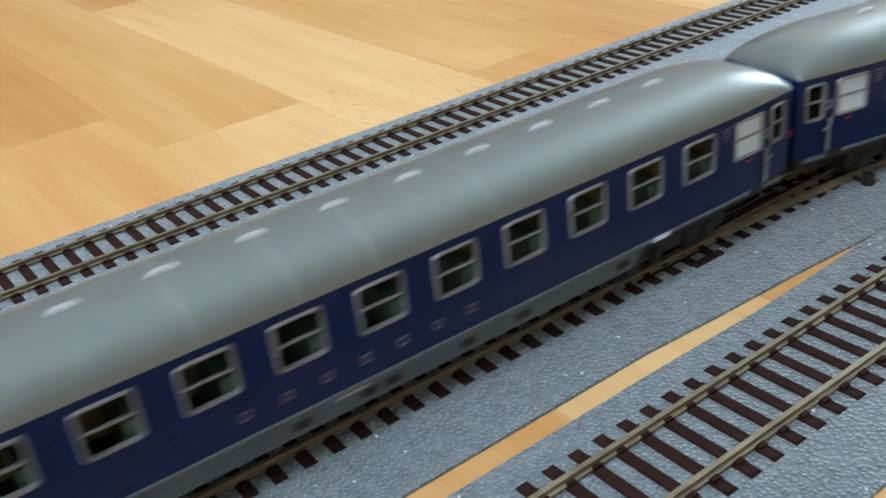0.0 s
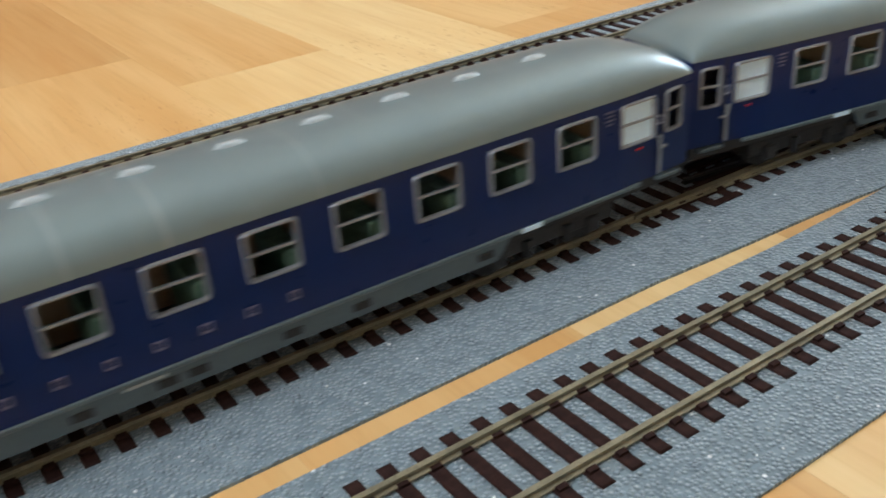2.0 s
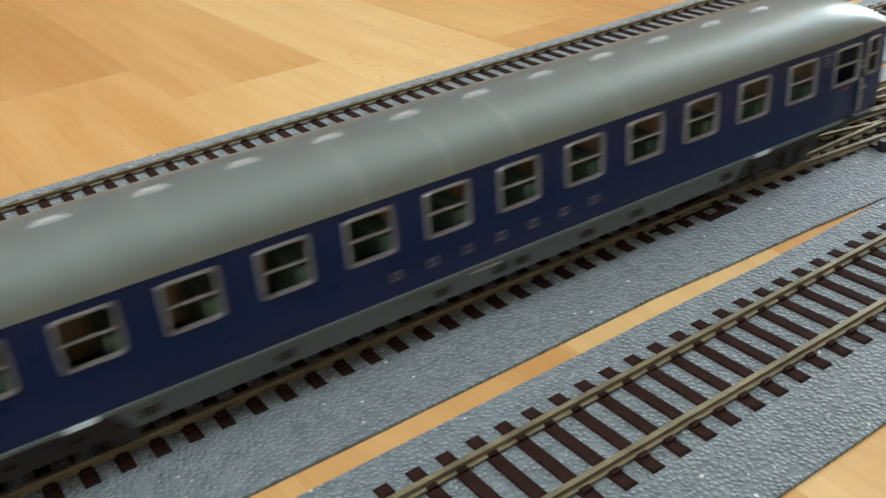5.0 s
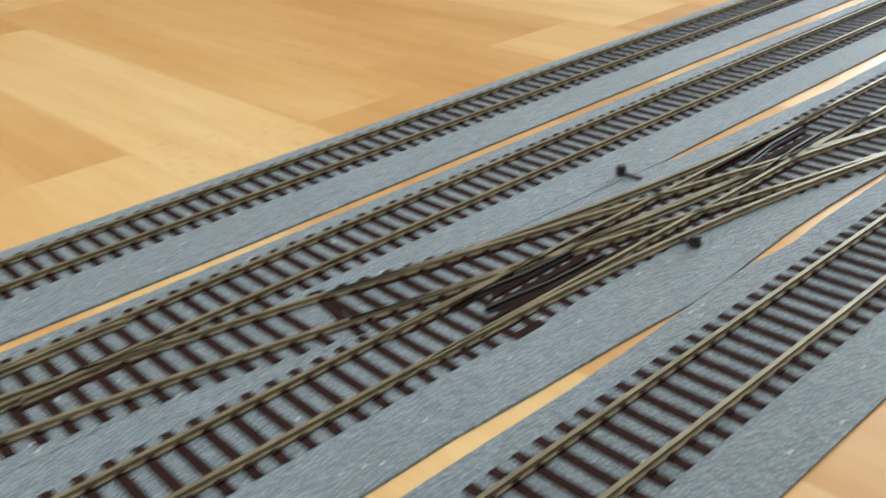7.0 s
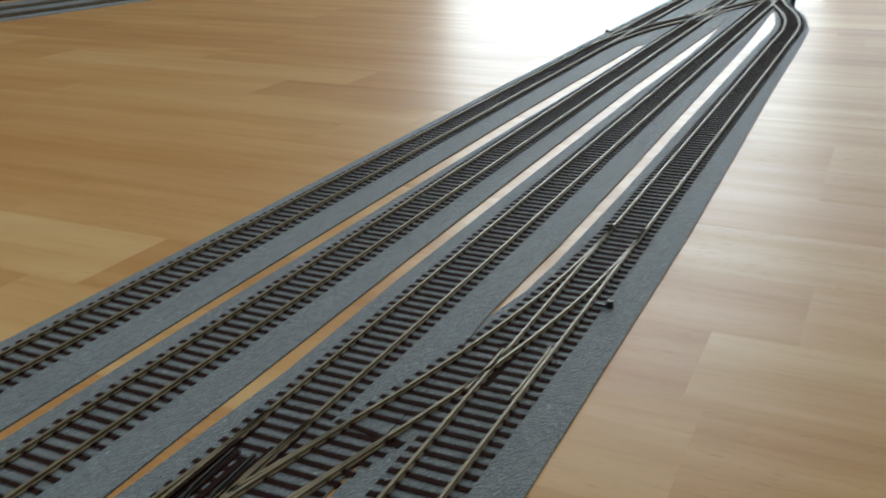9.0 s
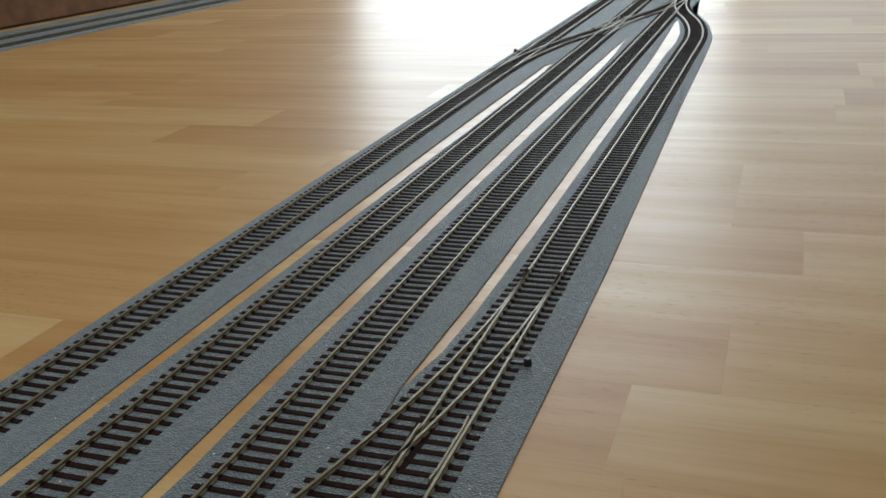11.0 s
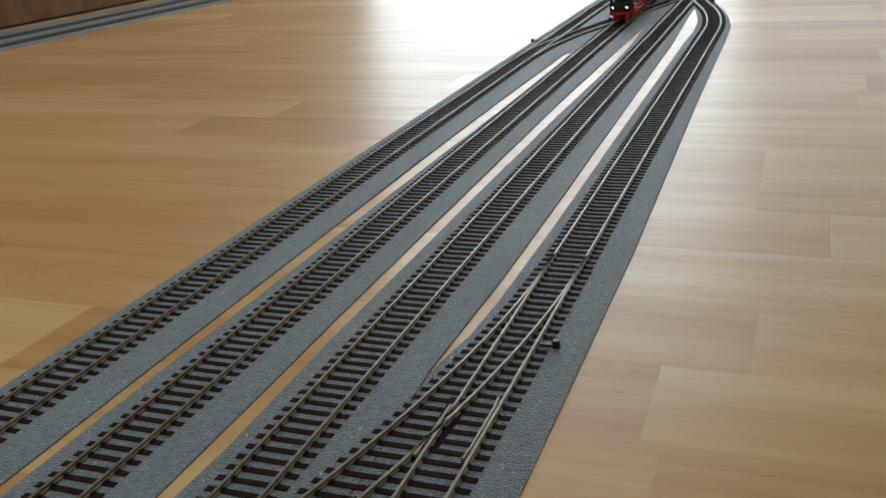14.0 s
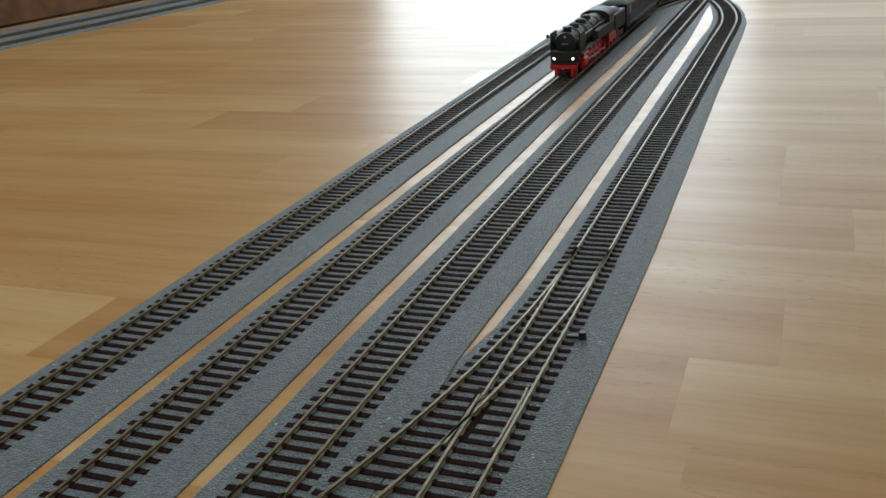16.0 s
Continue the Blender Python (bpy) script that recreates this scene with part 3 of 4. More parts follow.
# ---- coaches ----
CL, CW = 0.2830, 0.0324           # length and width of a coach
BOGIE = 0.0974                   # pivot distance from the middle
Z_SOLE, Z_SILL, Z_HEAD, Z_EAVE, Z_TOP = 0.0132, 0.0237, 0.0345, 0.0365, 0.0450
WIN_PITCH, WIN_W = 0.0189, 0.0113


def taper(x):
    return 1 - 0.085 * max(0.0, (abs(x) - 0.1190) / 0.021)


def openings():
    """Centres, widths and kinds of the openings in one side, from one end to the other."""
    out = [((i - 5.5) * WIN_PITCH, WIN_W, "clear") for i in range(12)]
    for s in (-1, 1):
        out += [(s * (5.5 * WIN_PITCH + 0.0190), WIN_W, "white"), (s * 0.1355, 0.0064, "door")]
    return sorted(out)


def side_wall(s):
    """One side of the body with its window holes, bent in at the ends."""
    bm = bmesh.new()
    y0, y1 = CW / 2 - 0.0009, CW / 2
    edges = [-CL / 2]
    for c, w, k in openings():
        edges += [c - w / 2, c + w / 2]
    edges.append(CL / 2)
    for i, (a, b) in enumerate(zip(edges, edges[1:])):
        solid = i % 2 == 0
        for z0, z1 in (((Z_SOLE, Z_SILL), (Z_SILL, Z_HEAD), (Z_HEAD, Z_EAVE)) if solid else ((Z_SOLE, Z_SILL), (Z_HEAD, Z_EAVE))):
            cuts = [a, b]
            if solid and a < -0.1190 < b:
                cuts = [a, -0.1190, b]
            if solid and a < 0.1190 < b:
                cuts = [a, 0.1190, b]
            for c, d in zip(cuts, cuts[1:]):
                box(bm, c, d, y0, y1, z0, z1)
    bmesh.ops.remove_doubles(bm, verts=bm.verts, dist=1e-6)
    for v in bm.verts:
        v.co.y *= taper(v.co.x)
        # tumblehome below the sill
        v.co.y -= 0.0004 if v.co.z < 0.015 else 0.0
        v.co.y *= s
    if s < 0:
        bmesh.ops.reverse_faces(bm, faces=bm.faces)
    return bm


def window_ring(w, h, t=0.0010, bar=True):
    """A rounded silver frame in the xz plane, centred, facing -y."""
    bm = bmesh.new()

    def loop(hw, hh, r, y):
        out = []
        for cx, cz, a0 in ((1, 1, 0), (-1, 1, 90), (-1, -1, 180), (1, -1, 270)):
            for j in range(4):
                a = radians(a0 + 30 * j)
                out.append(bm.verts.new((cx * (hw - r) + r * math.cos(a), y, cz * (hh - r) + r * math.sin(a))))
        return out
    loops = [loop(w / 2 + 0.0001, h / 2 + 0.0001, 0.0013, 0.0), loop(w / 2 - 0.0001, h / 2 - 0.0001, 0.0012, -0.0005),
             loop(w / 2 - t + 0.0001, h / 2 - t + 0.0001, 0.0008, -0.0005), loop(w / 2 - t, h / 2 - t, 0.0007, 0.0007)]
    for p, q in zip(loops, loops[1:]):
        for i in range(len(p)):
            j = (i + 1) % len(p)
            bm.faces.new((p[i], p[j], q[j], q[i]))
    if bar:
        box(bm, -w / 2 + t, w / 2 - t, -0.0001, 0.0006, -0.0001, 0.0004)
    bmesh.ops.recalc_face_normals(bm, faces=bm.faces)
    return bm


def roof_mesh():
    bm = bmesh.new()
    n, xs = 20, []
    dome = 0.026
    for i in range(10):
        xs.append(-CL / 2 + dome * (1 - math.cos(math.pi / 2 * i / 9)))
    xs += [-0.06, 0.0, 0.06] + [-x for x in xs[::-1]]
    rings = []
    for x in xs:
        d = max(0.0, abs(x) - (CL / 2 - dome)) / dome
        fall = 0.72 * (1 - math.sqrt(max(0.0, 1 - d * d))) + 0.12 * d ** 5
        top = Z_TOP - (Z_TOP - Z_EAVE) * fall
        hw = (CW / 2 + 0.0003) * taper(x)
        ring = []
        for j in range(n + 1):
            a = math.pi * j / n
            c, s = math.cos(a), math.sin(a)
            y = hw * math.copysign(abs(c) ** 0.74, c)
            z = Z_EAVE + (top - Z_EAVE) * abs(s) ** 0.86
            ring.append(bm.verts.new((x, y, z)))
        rings.append(ring)
    for r, q in zip(rings, rings[1:]):
        for j in range(n):
            bm.faces.new((r[j], q[j], q[j + 1], r[j + 1]))
    bm.faces.new(rings[0])
    bm.faces.new(rings[-1][::-1])
    bmesh.ops.recalc_face_normals(bm, faces=bm.faces)
    return bm


def wheel_mesh(r):
    bm = bmesh.new()
    for s in (-1, 1):
        rod(bm, (0, s * 0.0070, 0), (0, s * 0.0092, 0), r, r, 20)
        rod(bm, (0, s * 0.0066, 0), (0, s * 0.0071, 0), r + 0.0006, r + 0.0006, 20)
    rod(bm, (0, -0.0105, 0), (0, 0.0105, 0), 0.0009, 0.0009, 8)
    return bm


shared = {}


def numeral():
    """The figure 2 as a thin plate in the xy plane, centred."""
    text = bpy.data.curves.new("class_numeral", "FONT")
    text.body, text.size, text.align_x, text.align_y, text.extrude = "2", 0.0036, "CENTER", "CENTER", 0.00012
    holder = bpy.data.objects.new("class_numeral", text)
    me = bpy.data.meshes.new_from_object(holder)
    bm = bmesh.new()
    bm.from_mesh(me)
    bpy.data.objects.remove(holder)
    bpy.data.curves.remove(text)
    bpy.data.meshes.remove(me)
    return bm



def share(key, make, mat):
    if key not in shared:
        shared[key] = mesh_of(key, make(), mat)
    return shared[key]


def bogie(parent, x):
    # block widened to nearly full width, its dark mass stands in for underbody shade
    b = part("bogie", box(bmesh.new(), -0.0205, 0.0205, -0.0102, 0.0102, 0.0036, 0.0111, 0.0006), M_DARKFRAME, parent)
    b.location = (x, 0, 0)
    for s in (-1, 1):
        bm = bmesh.new()
        box(bm, -0.0215, 0.0215, s * 0.0118 - 0.0008, s * 0.0118 + 0.0008, 0.0048, 0.0092, 0.0004)
        part("bogie_frame", bm, M_DARKFRAME, b)
        for a in (-0.0143, 0.0143):
            part("axle_box", box(bmesh.new(), a - 0.0022, a + 0.0022, s * 0.0125 - 0.0010, s * 0.0125 + 0.0010, 0.0032, 0.0074, 0.0005), M_DARKFRAME, b)
        for a in (-0.006, 0.006):
            part("spring", rod(bmesh.new(), (a, s * 0.0128, 0.0035), (a, s * 0.0128, 0.0078), 0.0012, 0.0012, 8), M_DARKFRAME, b)
    for a in (-0.0143, 0.0143):
        w = part("wheelset", share("wheelset", lambda: wheel_mesh(0.0053), M_DARKFRAME), None, b)
        w.location = (a, 0, 0.0053)


def coach(label, brown=False, white_ends=(True, True)):
    """A blue sleeping coach, its middle at the origin, its wheels on z = 0."""
    ob = thing("railway_coach", None, None, label, "model coach", "blue coaches of the trains")
    for s in (1, -1):
        part("side_wall", share("side_wall" + str(s), lambda: side_wall(s), M_BLUE), None, ob, "deep blue side wall")
    roof = part("roof", share("roof", roof_mesh, M_ROOF), None, ob, "silver-grey domed roof")
    smooth(shared["roof"], 50)

    def vent():
        bm = bmesh.new()
        bmesh.ops.create_uvsphere(bm, u_segments=12, v_segments=6, radius=1)
        for v in bm.verts:
            v.co = Vector((v.co.x * 0.0033, v.co.y * 0.0012, v.co.z * 0.0010))
        for e in (-0.0017, 0.0017):
            box(bm, e - 0.0006, e + 0.0006, -0.0008, 0.0008, -0.0004, 0.0010, 0.0003)
        return bm
    for i in range(12):
        v = part("roof_vent", share("roof_vent", vent, M_VENT), None, roof, "pale roof vent")
        v.location = ((i - 5.5) * WIN_PITCH + 0.0015, 0.0008, Z_TOP - 0.0001)
    smooth(shared["roof_vent"], 60)
    # windows on both sides
    for s in (1, -1):
        for c, w, k in openings():
            real = k
            if k == "white" and not white_ends[0 if c < 0 else 1]:
                real = "clear"
            hgt = Z_HEAD - Z_SILL
            fr = part("window", share(f"window_{round(w * 1e4)}", lambda: window_ring(w, hgt, 0.00064), M_SILVER), None, ob, "silver window frame")
            yy = s * (CW / 2) * taper(c)
            turn = 0 if s < 0 else 180
            if k == "door":
                turn += math.copysign(7.0, c) * (1 if s < 0 else -1)
            fr.matrix_basis = pose(c, yy, (Z_SILL + Z_HEAD) / 2, 0, 0, turn)
            pn = part("pane", share(f"pane_{round(w * 1e4)}_{real == 'white'}",
                                    lambda: box(bmesh.new(), -w / 2 + 0.0005, w / 2 - 0.0005, 0.0004, 0.0007, -hgt / 2 + 0.0005, hgt / 2 - 0.0005),
                                    M_WHITE if real == "white" else M_GLASS), None, fr, "frosted white pane" if real == "white" else "")
            pn.visible_shadow = real == "white"
    # ends with bellows
    for s in (-1, 1):
        e = bmesh.new()
        hw = CW / 2 * taper(CL / 2) - 0.0006
        box(e, s * (CL / 2 - 0.0006) - 0.0005, s * (CL / 2 - 0.0006) + 0.0005, -hw, hw, Z_SOLE, Z_EAVE + 0.0006)
        part("end_wall", e, M_BLUE, ob)
        bl = part("bellows", box(bmesh.new(), s * (CL / 2 + 0.0012) - 0.0012, s * (CL / 2 + 0.0012) + 0.0012, -0.0055, 0.0055, 0.0125, 0.0355, 0.0006), M_BLACK, ob, "black rubber bellows")
        part("coupling", box(bmesh.new(), s * (CL / 2 + 0.0035) - 0.0045, s * (CL / 2 + 0.0035) + 0.0045, -0.0018, 0.0018, 0.0062, 0.0082, 0.0003), M_BLACK, ob)
        for y in (-0.0100, 0.0100):
            bf = bmesh.new()
            rod(bf, (s * (CL / 2 - 0.001), y, 0.0120), (s * (CL / 2 + 0.0025), y, 0.0120), 0.0008, 0.0008, 8)
            rod(bf, (s * (CL / 2 + 0.0025), y, 0.0120), (s * (CL / 2 + 0.0032), y, 0.0120), 0.0021, 0.0021, 12)
            part("buffer", bf, M_BLACK, ob)
        for y in (-0.0125, 0.0125):
            part("tail_lamp", box(bmesh.new(), s * (CL / 2 + 0.0002) - 0.0005, s * (CL / 2 + 0.0002) + 0.0005, y - 0.0009, y + 0.0009, 0.0200, 0.0220, 0.0003), M_RED, ob, "small red tail lamp")
        for side in (-1, 1):
            hr = bmesh.new()
            xx, y = s * 0.1305, side * (CW / 2 * taper(0.1305) + 0.0006)
            rod(hr, (xx, y, 0.0140), (xx, y, 0.0205), 0.00042, 0.00042, 8)
            rod(hr, (xx, y, 0.0205), (xx - s * 0.0003, y, 0.0238), 0.00042, 0.00060, 8)
            if side < 0:
                num = part("class_numeral", share("class_numeral", numeral, M_INSCRIPTION), None, ob, "pale painted numeral 2")
                num.matrix_basis = pose(s * 0.1306, y + 0.0003, 0.0277, 90, 0, -math.copysign(7.0, s) * 0.5)
            for k in range(4):
                zz = 0.0338 - 0.0010 * k
                wide = (0.0030, 0.0022, 0.0026, 0.0014)[k]
                part("inscription", box(bmesh.new(), s * 0.1138 - wide / 2, s * 0.1138 + wide / 2, side * CW / 2 - 0.0002, side * CW / 2 + 0.0002, zz, zz + 0.0004), M_LETTER, ob)
            part("red_mark", box(bmesh.new(), s * 0.1235 - 0.0007, s * 0.1235 + 0.0007, side * CW / 2 * taper(0.1235) - 0.0003, side * CW / 2 * taper(0.1235) + 0.0003, 0.0221, 0.0225), M_RED, ob)
            part("handrail", hr, M_SILVER, ob, "pale metal grab rail")
            part("door_handle", box(bmesh.new(), s * 0.1316 - 0.0009, s * 0.1316 + 0.0009, y - 0.0004, y + 0.0004, 0.0205, 0.0210), M_SILVER, ob)
            part("door_seam", box(bmesh.new(), s * 0.1312 - 0.0001, s * 0.1312 + 0.0001, side * (CW / 2 * taper(0.13)) - 0.0002, side * (CW / 2 * taper(0.13)) + 0.0002, 0.0140, 0.0360), M_BLACK, ob)
            part("step", box(bmesh.new(), s * 0.1343 - 0.0038, s * 0.1343 + 0.0038, side * 0.0146 - 0.0012, side * 0.0146 + 0.0006, 0.0118, 0.0128, 0.0002), M_SKIRT, ob, "pale grey door step")
            part("number_plate", box(bmesh.new(), s * 0.0905 - 0.0028, s * 0.0905 + 0.0028, side * (CW / 2 - 0.0001) - 0.0002, side * (CW / 2 - 0.0001) + 0.0003, 0.0120, 0.0131), M_WHITE, ob, "small white plate on the sole bar")
    # sole bar, skirt and floor
    for side in (-1, 1):
        part("sole_bar", box(bmesh.new(), -0.1245, 0.1245, side * (CW / 2 - 0.0006) - 0.0006, side * (CW / 2 - 0.0006) + 0.0004, 0.0121, Z_SOLE - 0.00005, 0.0002), M_SKIRT, ob, "pale grey sole bar")
        sk = bmesh.new()
        y = side * (CW / 2 - 0.0012)
        vs = []
        for dy in (-0.0004, 0.0004):
            vs.append([sk.verts.new((px, y + dy - side * (0.0006 if pz < 0.01 else 0), pz)) for px, pz in ((-0.0815, 0.0068), (0.0815, 0.0068), (0.0855, 0.0125), (-0.0855, 0.0125))])
        for v in vs:
            sk.faces.new(v)
        for i in range(4):
            sk.faces.new((vs[0][i], vs[0][(i + 1) % 4], vs[1][(i + 1) % 4], vs[1][i]))
        bmesh.ops.recalc_face_normals(sk, faces=sk.faces)
        skirt = part("skirt", sk, M_SKIRT, ob, "grey-blue skirt panel")
        for x in (-0.078, -0.050, -0.012, 0.004, 0.010, 0.030, 0.046, 0.078):
            part("hatch", box(bmesh.new(), x - 0.0020, x + 0.0020, side * (CW / 2 - 0.0012) - 0.0006, side * (CW / 2 - 0.0012) + 0.0006, 0.0085, 0.0103, 0.0002), M_DARKFRAME, skirt)
        part("marking", box(bmesh.new(), -0.004, 0.004, side * (CW / 2 - 0.0011) - 0.0002, side * (CW / 2 - 0.0011) + 0.0007, 0.0108, 0.0114), M_VENT, skirt)
        # faint company lettering as plain bars, spaced along the side
        for i in range(7):
            x = (i - 3) * 0.0091 + 0.004 * (-side)
            lt = bmesh.new()
            yf = side * (CW / 2 - 0.0002)
            for p, q, u, v in ((-0.0011, -0.0006, 0.0170, 0.0191), (0.0006, 0.0011, 0.0170, 0.0191), (-0.0006, 0.0006, 0.0170, 0.0174), (-0.0006, 0.0006, 0.0187, 0.0191)):
                box(lt, x + p, x + q, yf - 0.0002, yf + 0.0003, u, v)
            part("lettering", lt, M_LETTER, ob, "faint pale plain mark")
    # underside set lower than needed, to imitate the shade below the coach
    fl = bmesh.new()
    box(fl, -CL / 2 + 0.001, CL / 2 - 0.001, -CW / 2 * 0.9 + 0.0003, CW / 2 * 0.9 - 0.0003, 0.0100, 0.0142)
    part("underframe", fl, M_DARKFRAME, ob)
    ub = bmesh.new()
    for a, b in ((-0.060, -0.025), (-0.015, 0.012), (0.022, 0.062)):
        box(ub, a, b, -0.0110, 0.0110, 0.0062, 0.0113, 0.0006)
    part("equipment_box", ub, M_DARKFRAME, ob)
    inner = M_CREAM if brown else M_BROWN
    part("corridor_wall", box(bmesh.new(), -0.112, 0.112, 0.0035, 0.0042, 0.0143, 0.0363), inner, ob)
    for i in range(13):
        p = part("partition", share("partition" + str(brown), lambda: box(bmesh.new(), -0.0003, 0.0003, -0.0120, 0.0034, 0.0143, 0.0358), inner), None, ob)
        p.location = ((i - 6) * WIN_PITCH, 0, 0)
    for i in range(12):
        p = part("bench", share("bench" + str(brown), lambda: box(box(bmesh.new(), -0.0080, -0.0030, -0.0146, 0.0030, 0.0143, 0.0205, 0.0004), 0.0030, 0.0080, -0.0146, 0.0030, 0.0143, 0.0270, 0.0004), M_SEAT), None, ob, "dark green seat")
        p.location = ((i - 5.5) * WIN_PITCH, 0, 0)
    for x in (-BOGIE, BOGIE):
        bogie(ob, x)
    return ob


# ---- the steam engine ----
ENGINE_LEN = 0.246


def engine():
    """A black engine with its tender; the buffers' front at the origin, the rest towards +x, wheels on z = 0."""
    ob = thing("steam_locomotive", None, None, "black steam engine and tender with red wheels and lit headlamps", "model locomotive")
    b = part("boiler", rod(bmesh.new(), (0.013, 0, 0.0325), (0.150, 0, 0.0325), 0.0104, 0.0110, 28), M_ENGINE, ob, "long black boiler", True)
    part("smokebox_door", rod(rod(bmesh.new(), (0.0116, 0, 0.0325), (0.0131, 0, 0.0325), 0.0080, 0.0102, 24), (0.0105, 0, 0.0325), (0.0118, 0, 0.0325), 0.0030, 0.0079, 24), M_ENGINE, b, "round smokebox door")
    part("number_plate", box(bmesh.new(), 0.0098, 0.0108, -0.0030, 0.0030, 0.0318, 0.0334), M_LETTER, b, "small pale plate")
    part("door_lamp", rod(bmesh.new(), (0.0090, 0, 0.0390), (0.0118, 0, 0.0390), 0.0010, 0.0010, 10), M_VENT, b, "pale upper lamp")
    ch = rod(bmesh.new(), (0.0225, 0, 0.0415), (0.0225, 0, 0.0470), 0.0040, 0.0044, 16)
    part("chimney", rod(ch, (0.0225, 0, 0.0466), (0.0225, 0, 0.0474), 0.0050, 0.0050, 16), M_ENGINE, b)
    for x, r in ((0.050, 0.0050), (0.078, 0.0058), (0.104, 0.0050)):
        dm = bmesh.new()
        rod(dm, (x, 0, 0.0410), (x, 0, 0.0458), r, r * 0.92, 16)
        rod(dm, (x, 0, 0.0458), (x, 0, 0.0470), r * 0.92, r * 0.45, 16)
        part("dome", dm, M_ENGINE, b, "", True)
    for x in (0.036, 0.064, 0.092, 0.120):
        part("boiler_band", rod(bmesh.new(), (x - 0.0006, 0, 0.0325), (x + 0.0006, 0, 0.0325), 0.0113, 0.0113, 28), M_DARKFRAME, b)
    part("front_apron", box(bmesh.new(), 0.0066, 0.0140, -0.0136, 0.0136, 0.0150, 0.0262, 0.0010), M_ENGINE, ob, "black front apron")
    for s in (-1, 1):
        part("handrail", rod(bmesh.new(), (0.016, s * 0.0112, 0.0362), (0.148, s * 0.0116, 0.0362), 0.0003, 0.0003, 6), M_STEEL, b)
        part("feed_pipe", rod(bmesh.new(), (0.086, s * 0.0112, 0.0290), (0.104, s * 0.0115, 0.0400), 0.0007, 0.0007, 8), M_DARKFRAME, b)
        part("smoke_deflector", box(bmesh.new(), 0.0115, 0.0340, s * 0.0142 - 0.0006, s * 0.0142 + 0.0006, 0.0236, 0.0425, 0.0003), M_ENGINE, ob, "black smoke deflector plate")
        part("running_board", box(bmesh.new(), 0.0100, 0.1500, s * 0.0125 - 0.0035, s * 0.0125 + 0.0035, 0.0222, 0.0236, 0.0003), M_ENGINE, ob)
        part("side_tank", box(bmesh.new(), 0.0880, 0.1480, s * 0.0128 - 0.0030, s * 0.0128 + 0.0030, 0.0236, 0.0325, 0.0008), M_ENGINE, ob, "black side tank")
        cy = box(bmesh.new(), 0.0250, 0.0420, s * 0.0135 - 0.0028, s * 0.0135 + 0.0028, 0.0080, 0.0165, 0.0012)
        part("cylinder", rod(cy, (0.0240, s * 0.0135, 0.0188), (0.0430, s * 0.0135, 0.0188), 0.0025, 0.0025, 12), M_RED, ob, "red cylinder block")
        part("coupling_rod", box(bmesh.new(), 0.0640, 0.1300, s * 0.0138 - 0.0006, s * 0.0138 + 0.0006, 0.0080, 0.0098, 0.0003), M_RED, ob, "red coupling rod")
        part("connecting_rod", rod(bmesh.new(), (0.0420, s * 0.0144, 0.0120), (0.0960, s * 0.0144, 0.0094), 0.0007, 0.0007, 8), M_STEEL, ob)
        vg = box(bmesh.new(), 0.0470, 0.0700, s * 0.0140 - 0.0007, s * 0.0140 + 0.0007, 0.0145, 0.0180, 0.0003)
        part("valve_gear", rod(vg, (0.0560, s * 0.0146, 0.0178), (0.0960, s * 0.0146, 0.0140), 0.0006, 0.0006, 6), M_RED, ob, "red valve gear")
        part("frame_side", box(bmesh.new(), 0.0120, 0.1900, s * 0.0060 - 0.0006, s * 0.0060 + 0.0006, 0.0070, 0.0210), M_RED, ob, "red frame plate")
        part("cab_step", box(bmesh.new(), 0.1520, 0.1900, s * 0.0135 - 0.0010, s * 0.0135 + 0.0010, 0.0090, 0.0190, 0.0004), M_RED, ob, "red step plate")
        lamp = part("headlamp", rod(bmesh.new(), (0.0040, s * 0.0092, 0.0195), (0.0072, s * 0.0092, 0.0195), 0.0014, 0.0014, 14), M_ENGINE, ob)
        part("lens", rod(bmesh.new(), (0.0033, s * 0.0092, 0.0195), (0.0041, s * 0.0092, 0.0195), 0.0009, 0.0011, 14), M_GLOW, lamp, "lit lamp lens")
        bf = rod(bmesh.new(), (0.0008, s * 0.0100, 0.0120), (0.0040, s * 0.0100, 0.0120), 0.0009, 0.0009, 8)
        part("buffer", rod(bf, (0.0, s * 0.0100, 0.0120), (0.0009, s * 0.0100, 0.0120), 0.0023, 0.0023, 14), M_RED, ob, "red buffer")
        part("rail_guard", box(bmesh.new(), 0.0040, 0.0052, s * 0.0080 - 0.0010, s * 0.0080 + 0.0010, 0.0018, 0.0095, 0.0003), M_RED, ob, "red rail guard")
    part("buffer_beam", box(bmesh.new(), 0.0040, 0.0062, -0.0132, 0.0132, 0.0096, 0.0134, 0.0004), M_RED, ob, "red buffer beam")
    part("front_platform", box(bmesh.new(), 0.0040, 0.0066, -0.0130, 0.0130, 0.0136, 0.0150, 0.0004), M_ENGINE, ob)
    part("front_coupling", box(bmesh.new(), -0.0030, 0.0050, -0.0035, 0.0035, 0.0050, 0.0070, 0.0004), M_BLACK, ob)
    for x in (0.0180, 0.0490):
        w = part("pilot_wheelset", share("pilot_wheelset", lambda: wheel_mesh(0.0054), M_RED), None, ob, "red pilot wheels")
        w.location = (x, 0, 0.0054)
    for x in (0.0670, 0.0870, 0.1070, 0.1270):
        w = part("driving_wheelset", share("driving_wheelset", lambda: wheel_mesh(0.0092), M_RED), None, ob, "red driving wheels")
        w.location = (x, 0, 0.0092)
    for x in (0.1530, 0.1760):
        w = part("trailing_wheelset", share("trailing_wheelset", lambda: wheel_mesh(0.0058), M_RED), None, ob, "red trailing wheels")
        w.location = (x, 0, 0.0058)
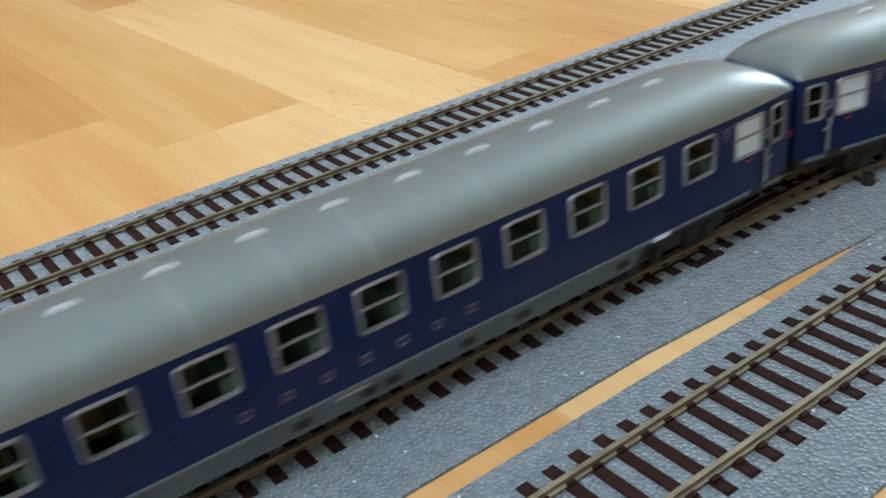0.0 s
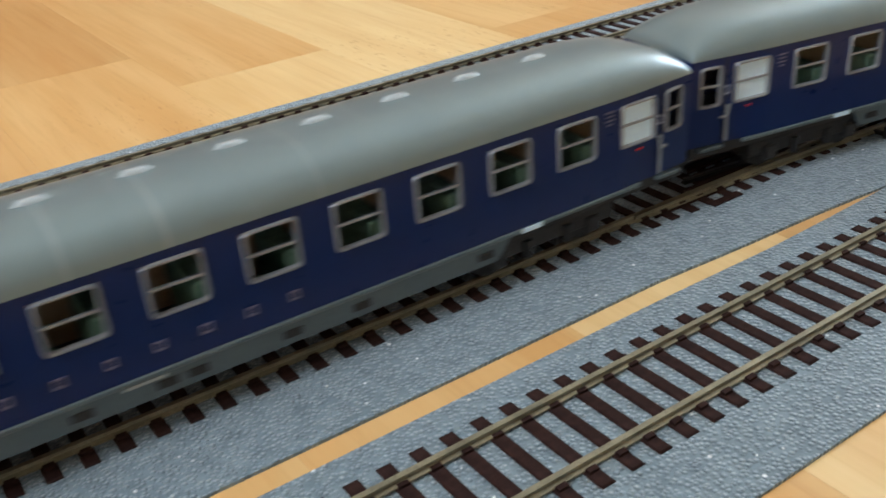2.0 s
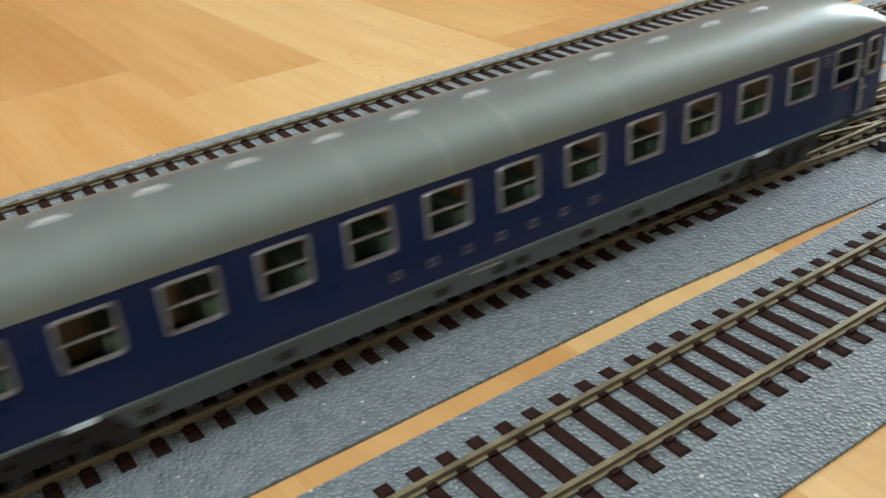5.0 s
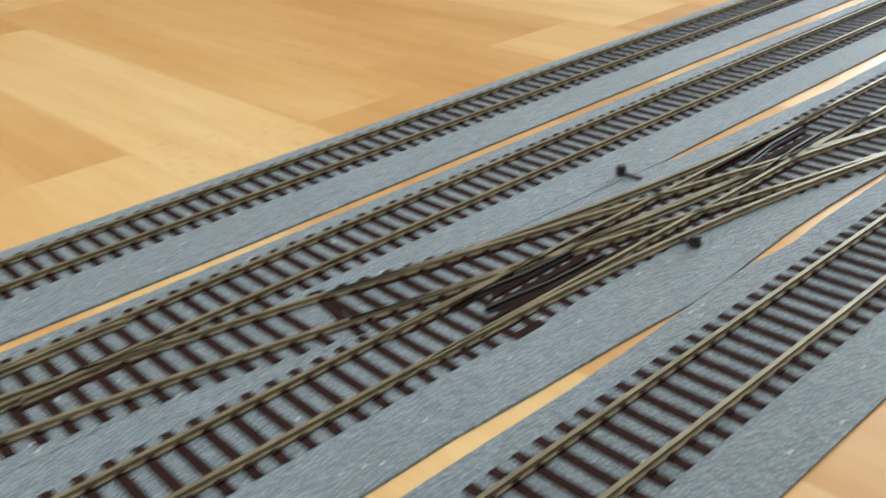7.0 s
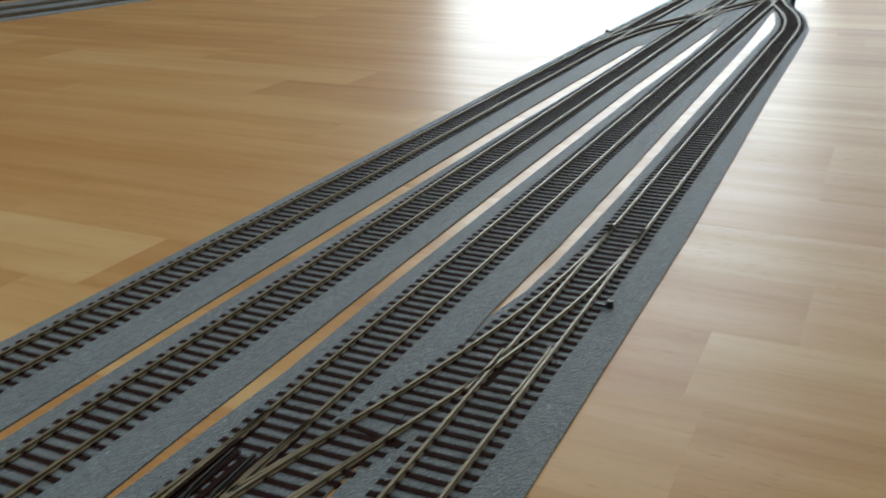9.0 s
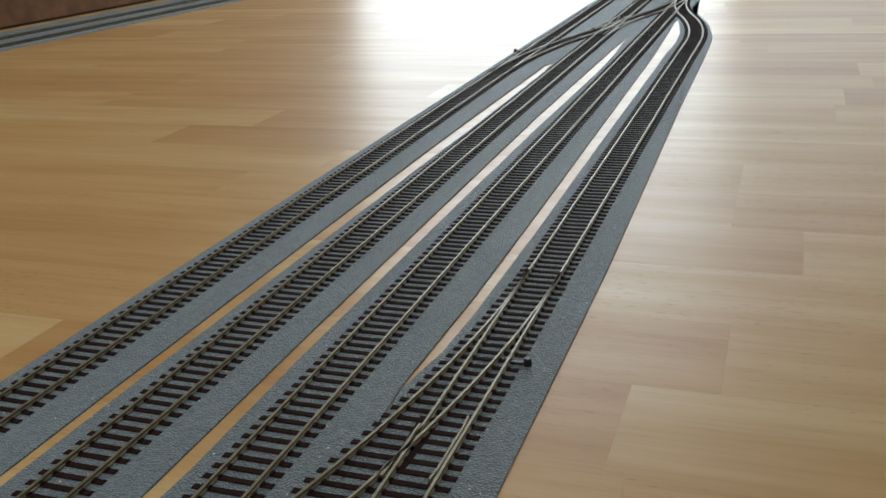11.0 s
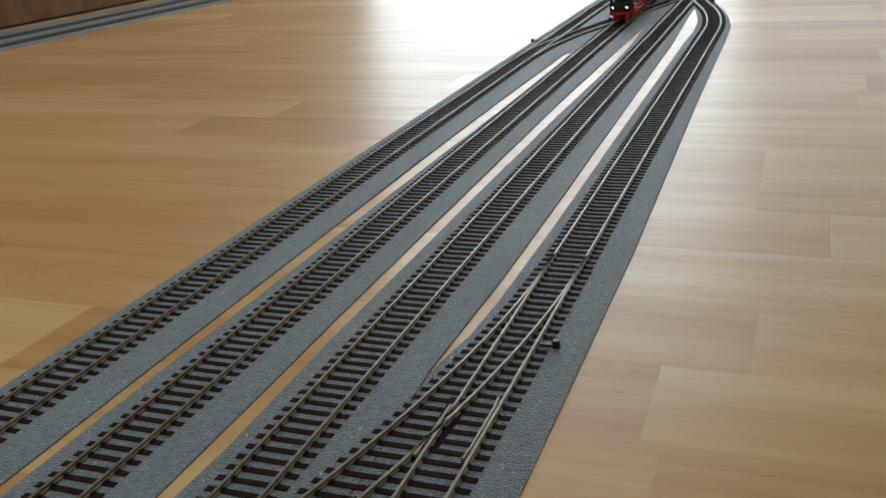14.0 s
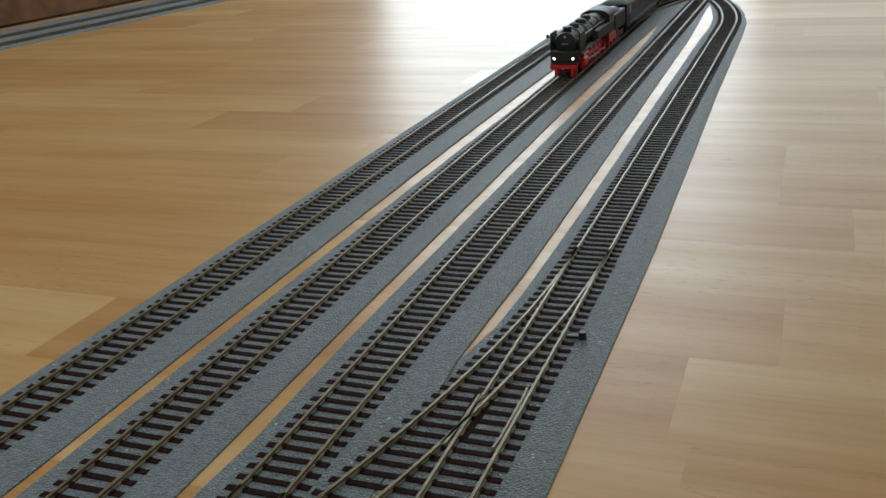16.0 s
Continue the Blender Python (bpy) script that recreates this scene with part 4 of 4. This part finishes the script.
    cab = part("cab", box(bmesh.new(), 0.1480, 0.1760, -0.0155, 0.0155, 0.0205, 0.0390, 0.0006), M_ENGINE, ob, "black driver's cab")
    cr = bmesh.new()
    prof = [(0.0160 * math.cos(math.pi * k / 12), 0.0388 + 0.0072 * math.sin(math.pi * k / 12)) for k in range(13)]
    ends = [[cr.verts.new((x, y, z)) for y, z in prof] for x in (0.1450, 0.1800)]
    for k in range(12):
        cr.faces.new((ends[0][k], ends[1][k], ends[1][k + 1], ends[0][k + 1]))
    cr.faces.new(ends[0])
    cr.faces.new(ends[1][::-1])
    cr.faces.new((ends[0][0], ends[0][12], ends[1][12], ends[1][0]))
    bmesh.ops.recalc_face_normals(cr, faces=cr.faces)
    part("cab_roof", cr, M_ENGINE, cab, "arched black cab roof")
    for s in (-1, 1):
        for x in (0.1555, 0.1670):
            part("cab_window", box(bmesh.new(), x - 0.0036, x + 0.0036, s * 0.0155 - 0.0002, s * 0.0155 + 0.0002, 0.0305, 0.0370), M_LETTER, cab)
    tender = part("tender", box(bmesh.new(), 0.1830, 0.2440, -0.0150, 0.0150, 0.0165, 0.0350, 0.0012), M_ENGINE, ob, "black tender behind the cab")
    part("coal_heap", prism(bmesh.new(), [(0.1860, -0.0120), (0.2240, -0.0120), (0.2240, 0.0120), (0.1860, 0.0120)], 0.0350, 0.0395, 0.0035), M_BLACK, tender, "black coal")
    part("water_filler", rod(bmesh.new(), (0.2350, 0, 0.0349), (0.2350, 0, 0.0372), 0.0040, 0.0036, 14), M_ENGINE, tender)
    for s in (-1, 1):
        part("tender_frame", box(bmesh.new(), 0.1880, 0.2400, s * 0.0125 - 0.0008, s * 0.0125 + 0.0008, 0.0060, 0.0120, 0.0004), M_DARKFRAME, tender)
    for x in (0.1960, 0.2120, 0.2310):
        w = part("tender_wheelset", share("tender_wheelset", lambda: wheel_mesh(0.0058), M_RED), None, tender, "red tender wheels")
        w.location = (x, 0, 0.0058)
    return ob


# ---- movement ----
def train_y(x):
    """The way of the first train: from the front track across to the third one."""
    if x > SLIP_A + 0.1195:
        return cross_y(x, SLIP_A, Y2, Y4)
    return slip_y(x, SLIP_A, 1) + y3(x) - Y3


def on_way(x, half, fn):
    a, b = (x - half, fn(x - half)), (x + half, fn(x + half))
    return pose((a[0] + b[0]) / 2, (a[1] + b[1]) / 2, Z_RAIL, 0, 0, math.degrees(math.atan2(b[1] - a[1], b[0] - a[0])))


# how far the first train has gone by each moment, and where the second one's front is
RUN_1 = [(0, 0.0), (0.5, 0.0838), (1.0, 0.1680), (1.5, 0.2522), (2.0, 0.3358), (2.5, 0.4185)] + [(k * 0.5, k * 0.0833 + 0.0010) for k in range(6, 15)] + [(8.0, 1.31), (16.0, 1.32)]
RUN_2 = [(0, 2.02), (6.0, 2.02), (8.0, 1.98), (9.0, 1.92), (10.0, 1.83), (11.0, 1.70), (12.0, 1.54), (12.5, 1.452), (13.0, 1.365), (13.5, 1.280), (14.0, 1.186), (14.5, 1.092), (15.0, 0.996), (15.5, 0.897), (16.0, 0.799)]
END_0, SPACING = -0.0344, 0.2885

room()
floor()
beds()
cabinet()
labels = ["blue sleeping coach with silver-grey roof and frosted white end panes",
          "blue sleeping coach with silver-grey roof, grey-blue skirt and pale roof vents",
          "blue sleeping coach with silver-framed windows and a bright roof corner",
          "last blue coach with brown-lit windows and silver-grey roof"]
TRAIN_1 = [coach(labels[i], brown=i == 3, white_ends=(True, i != 3)) for i in range(4)]
ENGINE = engine()
TRAIN_2 = [coach("blue coach with grey roof drawn by the steam engine") for i in range(2)]
layout()
far_oval()


def motions():
    for i, c in enumerate(TRAIN_1):
        walk(c, [(t, on_way(END_0 - CL / 2 + SPACING * i - s, BOGIE, train_y)) for t, s in RUN_1])
    walk(ENGINE, [(t, pose(x, Y2, Z_RAIL)) for t, x in RUN_2])
    for i, c in enumerate(TRAIN_2):
        walk(c, [(t, pose(x + ENGINE_LEN + 0.008 + CL / 2 + SPACING * i, Y2, Z_RAIL)) for t, x in RUN_2])


motions()
